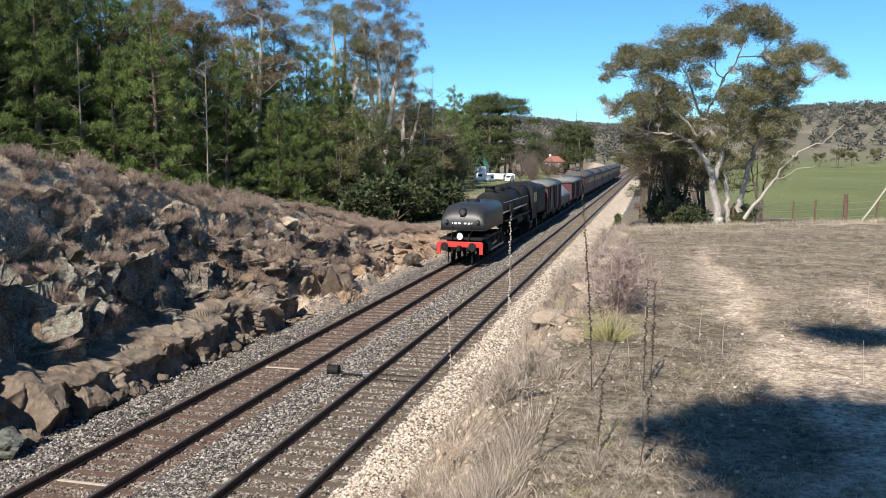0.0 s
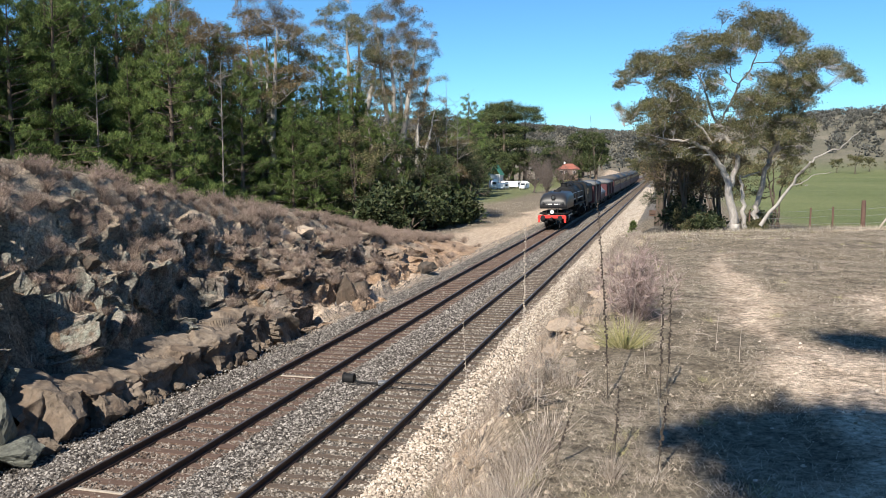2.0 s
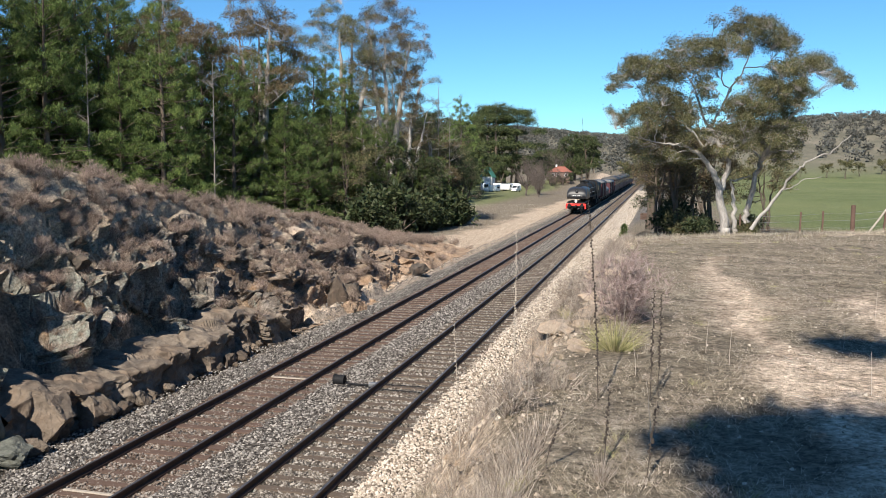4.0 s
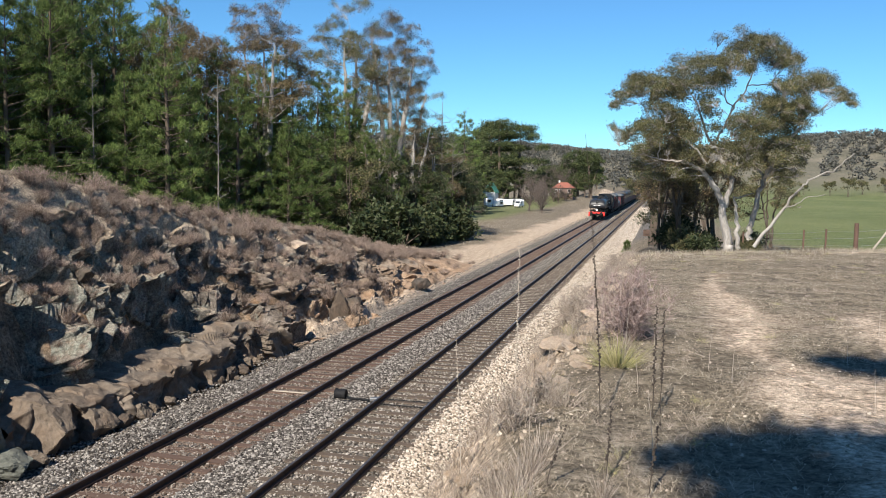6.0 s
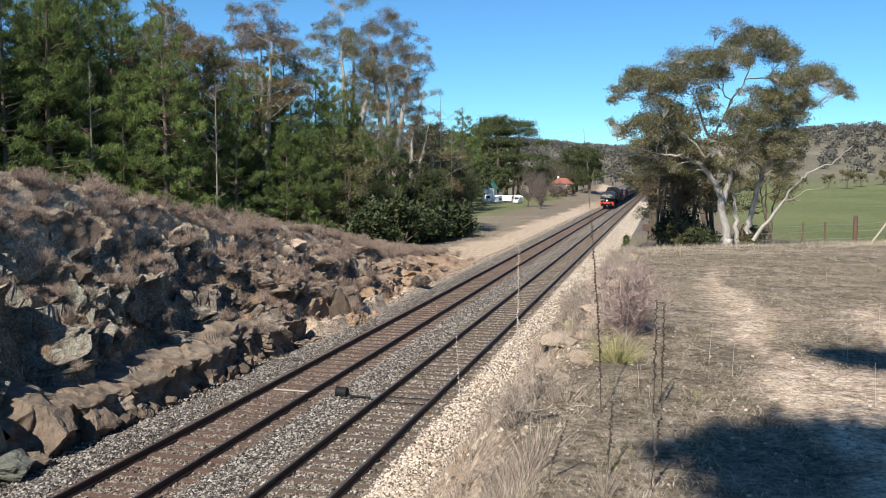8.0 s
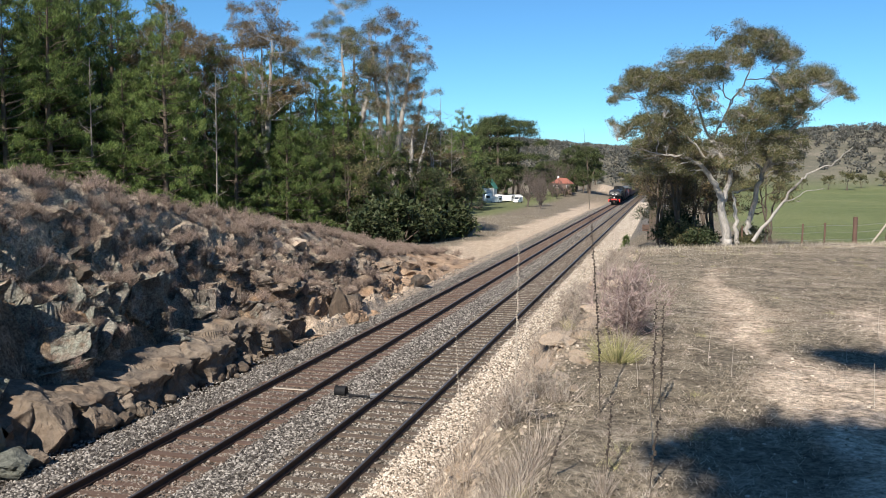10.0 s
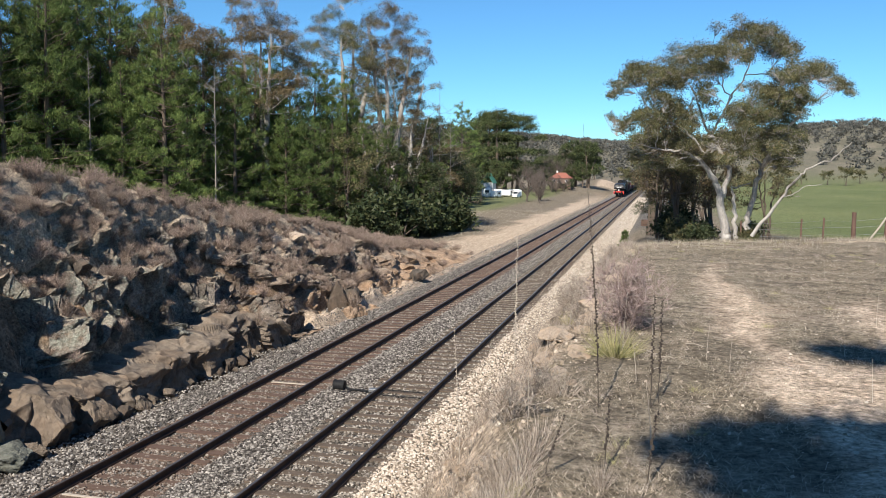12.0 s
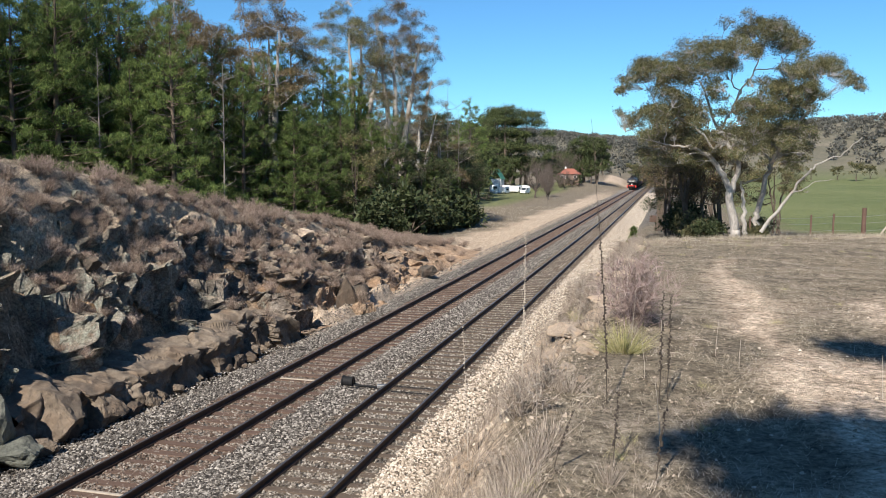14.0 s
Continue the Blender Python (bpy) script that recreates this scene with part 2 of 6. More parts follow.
def lattice(i, j, seed):
    h = np.sin(i * 127.1 + j * 311.7 + seed * 74.7) * 43758.5453
    return h - np.floor(h)


def vnoise(x, y, seed=0):
    i, j = np.floor(x), np.floor(y)
    u, v = x - i, y - j
    u, v = u * u * (3 - 2 * u), v * v * (3 - 2 * v)
    a = lattice(i, j, seed) * (1 - u) + lattice(i + 1, j, seed) * u
    b = lattice(i, j + 1, seed) * (1 - u) + lattice(i + 1, j + 1, seed) * u
    return a * (1 - v) + b * v - 0.5


def fbm(x, y, octaves=4, seed=0):
    total, amp = 0, 1.0
    for o in range(octaves):
        total = total + amp * vnoise(x * 2 ** o, y * 2 ** o, seed + o * 13)
        amp *= 0.5
    return total


def cells(x, y, seed=0):
    """A value for each cell of a Voronoi pattern, and the distance to the cell's centre."""
    i, j = np.floor(x), np.floor(y)
    best, val = np.full(np.shape(x), 9.0), np.zeros(np.shape(x))
    for di in (-1, 0, 1):
        for dj in (-1, 0, 1):
            a, b = i + di, j + dj
            px, py = a + lattice(a, b, seed), b + lattice(a, b, seed + 5)
            d = (x - px) ** 2 + (y - py) ** 2
            near = d < best
            best = np.where(near, d, best)
            val = np.where(near, lattice(a, b, seed + 9), val)
    return val, np.sqrt(best)


def mesh_of(name, verts, faces, mat, flat=True):
    me = bpy.data.meshes.new(name)
    me.from_pydata(np.asarray(verts).tolist(), [], faces.tolist() if hasattr(faces, "tolist") else faces)
    me.materials.append(mat)
    if not flat:
        me.polygons.foreach_set("use_smooth", np.ones(len(me.polygons), bool))
    me.update()
    return me


def part(name, bm, mat, parent, label="", smooth_faces=False):
    me = bpy.data.meshes.new(name)
    if smooth_faces:
        for f in bm.faces:
            f.smooth = True
    bm.to_mesh(me)
    bm.free()
    me.materials.append(mat)
    ob = new(name, me)
    ob.parent = parent
    return tagged(ob, label)


def part_np(name, verts, faces, mat, parent=None, label="", flat=True):
    ob = new(name, mesh_of(name, verts, faces, mat, flat))
    ob.parent = parent
    return tagged(ob, label)


def box(bm, size, at, turn=(0, 0, 0), bevel=0.0):
    m = Matrix.Translation(at) @ Euler([radians(a) for a in turn]).to_matrix().to_4x4() @ Matrix.Diagonal((*size, 1))
    r = bmesh.ops.create_cube(bm, size=1, matrix=m)
    if bevel:
        edges = list({e for v in r["verts"] for e in v.link_edges})
        bmesh.ops.bevel(bm, geom=edges, offset=bevel, segments=2, affect="EDGES", profile=0.6)
    return bm


def cyl(bm, r1, r2, length, at, axis="z", segments=20, caps=True):
    turn = {"z": Matrix.Identity(4), "x": pose(0, 0, 0, 0, 90, 0), "y": pose(0, 0, 0, -90, 0, 0)}[axis]
    bmesh.ops.create_cone(bm, cap_ends=caps, segments=segments, radius1=r1, radius2=r2, depth=length, matrix=Matrix.Translation(at) @ turn)
    return bm


def ball(bm, size, at, u=14, v=9):
    bmesh.ops.create_uvsphere(bm, u_segments=u, v_segments=v, radius=1, matrix=Matrix.Translation(at) @ Matrix.Diagonal((*size, 1)))
    return bm


def extrude_y(bm, outline, y0, y1):
    """A prism along y with the outline given as (x, z) points."""
    a = [bm.verts.new((x, y0, z)) for x, z in outline]
    b = [bm.verts.new((x, y1, z)) for x, z in outline]
    n = len(a)
    bm.faces.new(a)
    bm.faces.new(b[::-1])
    for i in range(n):
        bm.faces.new((a[i], b[i], b[(i + 1) % n], a[(i + 1) % n]))
    bmesh.ops.recalc_face_normals(bm, faces=bm.faces)
    return bm


def B():
    return bmesh.new()


def empty(name, label, category, group="", at=(0, 0, 0), kind=""):
    ob = new(name)
    ob.matrix_world = Matrix.Translation(at)
    return tagged(ob, label, category, group, kind)


def tubes(paths, sides=6):
    """Tapered tubes along paths of (x, y, z, radius) rows: vertices and faces."""
    verts, faces = [], []
    for path in paths:
        p = np.asarray(path, float)
        base = len(verts)
        d = np.gradient(p[:, :3], axis=0)
        for k in range(len(p)):
            t = Vector(d[k]).normalized()
            u = t.orthogonal().normalized()
            if k:
                u = (last - t * last.dot(t)).normalized()
            last = u
            w = t.cross(u)
            for s in range(sides):
                a = 2 * math.pi * s / sides
                q = Vector(p[k, :3]) + (u * math.cos(a) + w * math.sin(a)) * p[k, 3]
                verts.append(tuple(q))
        for k in range(len(p) - 1):
            for s in range(sides):
                a, b = base + k * sides + s, base + k * sides + (s + 1) % sides
                faces.append((a, b, b + sides, a + sides))
    return np.array(verts), faces


def blades(centres, ways, length, width, rng):
    """One thin triangle for each centre, along its way."""
    n = len(centres)
    side = np.cross(ways, rng.normal(size=(n, 3)))
    side /= np.linalg.norm(side, axis=1, keepdims=True) + 1e-9
    L = (length * rng.uniform(0.6, 1.3, n))[:, None]
    Wd = (width * rng.uniform(0.6, 1.3, n))[:, None]
    a, b, c = centres - side * Wd, centres + side * Wd, centres + ways * L
    v = np.stack([a, b, c], 1).reshape(-1, 3)
    return v, np.arange(3 * n).reshape(-1, 3)


def leaves(centres, ways, length, width, rng):
    """One four-cornered leaf for each centre, along its way."""
    n = len(centres)
    side = np.cross(ways, rng.normal(size=(n, 3)))
    side /= np.linalg.norm(side, axis=1, keepdims=True) + 1e-9
    L = (length * rng.uniform(0.6, 1.3, n))[:, None]
    Wd = (width * rng.uniform(0.7, 1.2, n))[:, None]
    mid = centres + ways * L * 0.45
    v = np.stack([centres, mid + side * Wd, centres + ways * L, mid - side * Wd], 1).reshape(-1, 3)
    return v, np.arange(4 * n).reshape(-1, 4)


def unit(v):
    return v / (np.linalg.norm(v, axis=-1, keepdims=True) + 1e-9)


# ---- the lie of the land ----
RIDGE_Y = [-60, 0, 12, 20, 23, 27.5, 30.6, 37, 46, 54, 62, 72, 90]
RIDGE_Z = [7, 7, 6.7, 6.1, 5.85, 5.15, 4.6, 3.95, 2.75, 1.5, 0.5, 0.15, 0.1]


def land(x, y):
    """Height of the bare ground."""
    x, y = np.asarray(x, float), np.asarray(y, float)
    ridge = np.interp(y, RIDGE_Y, RIDGE_Z)
    rough = np.clip(ridge / 3.5, 0, 1)
    # rocky cutting beside the far track, its face stepped in blocks
    val, dist = cells(y * 0.55 + fbm(x, y, 2, 3) * 0.8, x * 0.8, 2)
    val2, dist2 = cells(y * 1.4, x * 1.5, 8)
    shift = rough * ((val - 0.5) * 0.5 + (val2 - 0.5) * 0.3)
    foot = np.interp(y, [26, 34], [-14.6, -13.15])
    s = np.clip((foot - x + shift * smooth(0.0, -0.5, x - foot) * smooth(-19.5, -17.0, x)) / (17.7 + foot), 0, 1)
    prof = 0.70 * s ** 0.7 + 0.30 * s * s * (3 - 2 * s)
    ledge = 0.55 * smooth(-13.1, foot - 0.3, x) * rough * (y < 40)
    left = -0.42 + ledge + (ridge + 0.42 - ledge) * prof
    left = left + rough * smooth(-13.0, -14.0, x) * (fbm(x * 0.9, y * 0.9, 4, 7) * 0.55 + (val2 - 0.5) * 0.28 * smooth(-19, -17, x))
    left = left + np.clip(-17.5 - x, 0, 60) * 0.02 * rough
    left = left - 1.5 * np.clip(ridge / 4, 0, 1) * smooth(-13.1, -14.3, x) * smooth(-18.6, -17.7, x) * smooth(5, 9, y) * smooth(66, 60, y)
    # bank and grassy shelf beside the near track
    shelf = np.interp(y - np.clip(x, -3, 12) * 0.75, [-10, 24, 29, 36, 48, 70, 110], [3.8, 3.82, 3.75, 3.0, 2.1, 1.0, 0.0])
    shelf = shelf + fbm(x * 0.5, y * 0.5, 4, 21) * 0.16 * smooth(-2, 0.5, x)
    edge = -3.95 + fbm(x * 0 + 1.3, y * 0.35, 3, 31) * 0.5
    width = 2.95 + fbm(x * 0 + 7.7, y * 0.4, 3, 37) * 0.7
    s2 = np.clip((x - edge) / width, 0, 1)
    right = -0.42 + (shelf + 0.42) * (0.5 * s2 + 0.5 * s2 * s2 * (3 - 2 * s2))
    right = right + fbm(x * 1.3, y * 1.3, 4, 41) * 0.5 * smooth(0, 0.25, s2) * smooth(1.0, 0.7, s2) * np.clip(shelf / 3.8, 0, 1)
    z = np.where(x < -8.5, left, right)
    # far plain, the sandy spur and the hills
    wide = smooth(60, 140, y)
    z = z + wide * smooth(4, 30, np.abs(x + 8.5)) * fbm(x * 0.012, y * 0.012, 3, 51) * 1.6
    z = z + 3.4 * np.exp(-(((x + 21.5) / 7.0) ** 2) - ((y - 318) / 34.0) ** 2) * smooth(-12.5, -16, x)
    z = z + 2.2 * np.exp(-(((x + 29) / 13.0) ** 2) - ((y - 246) / 20.0) ** 2)
    rise = smooth(470, 1000, y + 0.15 * x)
    crest = 41 + 14 * smooth(-40, 160, x) + 16 * fbm(x * 0.004, y * 0.002, 4, 61)
    z = z + rise * crest
    z = z + smooth(0, 500, -x - 60) * 14 * smooth(-50, 100, y)
    return z


def bare_path(x, y):
    """Where feet and wheels have worn the shelf to bare sand."""
    line = np.interp(y, [6, 8.5, 12.3, 19, 30], [2.3, 1.75, 1.2, 0.95, 1.6]) + fbm(x * 0.4, y * 0.4, 3, 73) * 0.7
    strip = np.exp(-((x - line) / 0.42) ** 2) * smooth(26, 16, y)
    patch = np.exp(-((x - 2.4) / 0.9) ** 2 - ((y - 9.6) / 1.3) ** 2) + 0.8 * np.exp(-((x - 3.6) / 0.6) ** 2 - ((y - 14) / 3.0) ** 2)
    return np.clip(strip + patch, 0, 1)


def ground_z(x, y):
    return float(land(np.array([x]), np.array([y]))[0])


def lines(*spans):
    out = []
    for a, b, step in spans:
        out += list(np.arange(a, b, step))
    return np.array(out)


def far_steps(start, end, first, grow):
    out, v, s = [], start, first
    while v < end:
        out.append(v)
        v += s
        s *= grow
    return np.array(out + [end])


def build_ground():
    xs = np.concatenate([-far_steps(20, 3000, 0.6, 1.13)[::-1], lines((-19.8, -12.4, 0.16), (-12.4, -4.8, 0.6), (-4.8, 9, 0.2)), far_steps(9, 3000, 0.5, 1.12)])
    ys = np.concatenate([-far_steps(4, 3000, 1.0, 1.5)[::-1], lines((-3, 3, 0.8), (3, 58, 0.17)), far_steps(58, 4000, 0.4, 1.035)])
    X, Y = np.meshgrid(xs, ys)
    Z = land(X, Y)
    nx, ny = len(xs), len(ys)
    v = np.stack([X, Y, Z], -1).reshape(-1, 3)
    k = (np.arange(ny - 1)[:, None] * nx + np.arange(nx - 1)[None]).reshape(-1)
    f = np.stack([k, k + 1, k + nx + 1, k + nx], 1)
    me = mesh_of("ground", v, f, M_GROUND, False)
    ridge = np.interp(Y, RIDGE_Y, RIDGE_Z)
    n1 = fbm(X * 0.25, Y * 0.25, 4, 71)
    masks = {
        "rock": smooth(-12.9, -13.4, X) * smooth(-17.8, -15.8, X + n1 * 2.5) * np.clip(ridge / 2.0, 0, 1) * 0.95,
        "sand": np.clip(smooth(-12.5, -13.0, X) * smooth(-15.2, -13.6, X + n1 * 3) * smooth(24, 34, Y) * smooth(90, 60, Y)
                        + smooth(-12.9, -13.4, X) * smooth(-17.6, -16.0, X + n1 * 2) * smooth(46, 56, Y) * smooth(260, 150, Y)
                        + smooth(-4.6, -4.1, X) * smooth(-0.6, -1.6, X + n1 * 2) * smooth(45, 30, Y) * (0.95 + 1.4 * np.clip(n1, -0.3, 1))
                        + smooth(0.3, 1.5, X) * smooth(0.26, 0.56, n1 + 0.62 * bare_path(X, Y)) * smooth(45, 28, Y)
                        + smooth(3.0, 1.0, np.abs(X + 17) - 2) * smooth(280, 292, Y) * smooth(350, 325, Y) * 0.9, 0, 1),
        "green": np.clip(smooth(6, 13, X + n1 * 4) * smooth(42, 56, Y) * smooth(720, 500, Y + n1 * 60)
                         + smooth(-24, -28, X) * smooth(110, 140, Y) * smooth(300, 260, Y) * 0.8, 0, 1),
        "far": smooth(460, 650, Y),
        "stone": smooth(-13.4, -12.9, X) * smooth(-3.4, -3.9, X) * smooth(-40, -30, Y) + smooth(-4.6, -4.2, X) * smooth(-2.2, -3.4, X) * smooth(58, 75, Y) * smooth(200, 150, Y),
        "road": smooth(-3.2, -2.6, X) * smooth(1.6, 0.8, X) * smooth(85, 100, Y) * smooth(420, 350, Y),
    }
    for name, m in masks.items():
        a = me.attributes.new(name, "FLOAT", "POINT")
        a.data.foreach_set("value", np.ascontiguousarray(m.reshape(-1), dtype=np.float32))
    tagged(new("ground", me), "dry grassy ground with a rocky cutting and distant hills", "ground", kind="structure")


build_ground()


# ---- the two tracks ----
def rail_profile(x):
    return [(x - 0.07, -0.155), (x + 0.07, -0.155), (x + 0.07, -0.14), (x + 0.012, -0.115), (x + 0.012, -0.045), (x + 0.036, -0.03),
            (x + 0.036, -0.006), (x + 0.028, 0), (x - 0.028, 0), (x - 0.036, -0.006), (x - 0.036, -0.03), (x - 0.012, -0.045), (x - 0.012, -0.115), (x - 0.07, -0.14)]


def build_track(x0, sleeper_mat, label):
    track = empty("railway_track", label, "railway track", "railway tracks", (x0, 0, 0), "structure")
    for side in (-0.7525, 0.7525):
        rail = part("rail", extrude_y(B(), rail_profile(side), -20, 520), M_RAIL, track, "dark rusted steel rail")
        top = B()
        box(top, (0.05, 540, 0.006), (side, 250, 0.002))
        part("running_surface", top, M_RAIL_TOP, rail, "worn rail head")
    rng = np.random.default_rng(int(-x0 * 10))
    shapes = []
    for k in range(4):
        bm = box(B(), (2.45, 0.235, 0.13), (0, 0, -0.22), (0, 0, 0), 0.012)
        for v in bm.verts:
            v.co += Vector(rng.uniform(-0.008, 0.008, 3))
        me = bpy.data.meshes.new("sleeper")
        bm.to_mesh(me)
        bm.free()
        me.materials.append(sleeper_mat)
        shapes.append(me)
    first = int(8 / SLEEPER_STEP)
    for k in range(first, first + 190):
        s = new("sleeper", shapes[k % 4])
        s.parent = track
        s.matrix_basis = pose(rng.uniform(-0.05, 0.05), k * SLEEPER_STEP + rng.uniform(-0.03, 0.03), rng.uniform(-0.022, 0.004), 0, 0, rng.uniform(-1.2, 1.2))
    rest = B()
    for k in list(range(-20, first)) + list(range(first + 190, int(515 / SLEEPER_STEP))):
        box(rest, (2.45, 0.235, 0.13), (0, k * SLEEPER_STEP, -0.22))
    tagged(part("far_sleepers", rest, sleeper_mat, track), kind="stuff")


build_track(LEFT_TRACK, M_SLEEPER_RED, "railway track on rust-stained sleepers in stone ballast")
build_track(RIGHT_TRACK, M_SLEEPER_GREY, "railway track on weathered grey sleepers in stone ballast")


def bed_height(x):
    """Top of the ballast across the tracks."""
    return np.interp(x, [-13.3, -12.6, -11.9, -11.6, -9.1, -8.8, -8.4, -8.1, -5.5, -5.2, -4.4, -3.9], [-0.44, -0.34, -0.16, -0.165, -0.165, -0.13, -0.13, -0.165, -0.165, -0.15, -0.38, -0.46])


def build_ballast():
    bm = B()
    outline = [(x, float(bed_height(np.array([x]))[0]) - 0.035) for x in np.arange(-13.2, -3.95, 0.3)]
    outline += [(-4.0, -0.7), (-13.2, -0.7)]
    extrude_y(bm, outline, -20, 520)
    me = bpy.data.meshes.new("ballast_bed")
    bm.to_mesh(me)
    bm.free()
    me.materials.append(M_BALLAST_BED)
    tagged(new("ballast_bed", me), "crushed stone ballast under two railway tracks", "ballast", kind="structure")


build_ballast()


def stones(name, n, x0, x1, y0, y1, size, mat, label, seed, sleepers=None):
    """Loose ballast stones, eight-faced, strewn over the bed."""
    rng = np.random.default_rng(seed)
    x = rng.uniform(x0, x1, n)
    y = y0 + (y1 - y0) * rng.uniform(0, 1, n) ** 2.3
    if sleepers is not None:
        ph = (y / SLEEPER_STEP + 0.5) % 1
        clear = (np.abs(ph - 0.5) > 0.15) | (rng.uniform(0, 1, n) < 0.40) | (np.abs(x - sleepers) > 1.15)
        on_rail = np.minimum(np.abs(x - sleepers - 0.7525), np.abs(x - sleepers + 0.7525)) < 0.09
        keep = clear & ~on_rail
        x, y = x[keep], y[keep]
        n = len(x)
    z = np.maximum(bed_height(x) - 0.02, np.where((x > -4.3) | (x < -12.9), land(x, y), -9))
    octa = np.array([(1, 0, 0), (-1, 0, 0), (0, 1, 0), (0, -1, 0), (0, 0, 1), (0, 0, -1)], float)
    tri = np.array([(0, 2, 4), (2, 1, 4), (1, 3, 4), (3, 0, 4), (2, 0, 5), (1, 2, 5), (3, 1, 5), (0, 3, 5)])
    r = size * rng.uniform(0.5, 1.25, (n, 1, 1)) * rng.uniform(0.55, 1.2, (n, 6, 1))
    q, _ = np.linalg.qr(rng.normal(size=(n, 3, 3)))
    v = np.einsum("nij,kj->nki", q, octa) * r
    v[:, :, 2] *= 0.8
    v += np.stack([x, y, z + rng.uniform(-0.01, 0.015, n)], -1)[:, None]
    f = (np.arange(n)[:, None, None] * 6 + tri[None]).reshape(-1, 3)
    tagged(part_np(name, v.reshape(-1, 3), f, mat), label, "ballast", kind="stuff")


stones("middle_ballast", 60000, -9.15, -8.0, 11, 210, 0.045, M_STONE_GREY, "grey crushed stones between the two tracks", 1)
stones("far_side_ballast", 36000, -13.7, -11.5, 11, 180, 0.044, M_STONE_GREY, "grey crushed stones along the foot of the cutting", 2)
stones("near_side_ballast", 96000, -5.6, -3.0, 11, 230, 0.045, M_STONE_TAN, "pale tan crushed stones on the ballast shoulder", 3)
stones("near_track_ballast", 60000, -8.1, -5.5, 11, 190, 0.041, M_STONE_MIX, "crushed stones between weathered sleepers", 4, RIGHT_TRACK)
stones("far_track_ballast", 60000, -11.6, -9.1, 11, 190, 0.038, M_RUST_BALLAST, "rust-brown crushed stones between sleepers", 5, LEFT_TRACK)


# ---- the train ----
def loft_y(bm, sections):
    """A skin through outlines of (x, z) points at several y."""
    rings = [[bm.verts.new((x, y, z)) for x, z in outline] for y, outline in sections]
    n = len(rings[0])
    for a, b in zip(rings, rings[1:]):
        for i in range(n):
            bm.faces.new((a[i], b[i], b[(i + 1) % n], a[(i + 1) % n]))
    bm.faces.new(rings[0])
    bm.faces.new(rings[-1][::-1])
    bmesh.ops.recalc_face_normals(bm, faces=bm.faces)
    return bm


def hood(half, base, shoulder, top, steps=7):
    """Outline of a tank: upright sides, round shoulders, slightly arched top."""
    pts = [(-half, base), (-half, shoulder)]
    for k in range(1, steps + 1):
        a = math.pi * k / (steps + 1)
        pts.append((-half * math.copysign(abs(math.cos(a)) ** 0.55, math.cos(a)), shoulder + (top - shoulder) * math.sin(a) ** 0.7))
    return pts + [(half, shoulder), (half, base)]


WHEELS, RODS = [], []


def wheelset(thing, y, r, name="wheel"):
    """Two spoked wheels at y; driving wheels are kept for the motion."""
    for side in (-1, 1):
        bm = cyl(B(), r, r, 0.13, (side * 0.77, 0, 0), "x", 20)
        cyl(bm, r * 0.28, r * 0.28, 0.2, (side * 0.80, 0, 0), "x", 10)
        for k in range(8):
            a = k * math.pi / 4
            box(bm, (0.05, 0.07, r * 0.8), (side * 0.85, math.sin(a) * r * 0.45, math.cos(a) * r * 0.45), (math.degrees(-a), 0, 0))
        w = part(name, bm, M_BLACK, thing)
        w.location = (0, y, r)
        if name == "driving_wheel":
            WHEELS.append((w, y, r))


def couple(thing, y):
    bm = box(B(), (0.22, 0.5, 0.28), (0, y, 0.95), (0, 0, 0), 0.03)
    part("coupler", bm, M_BLACK, thing)


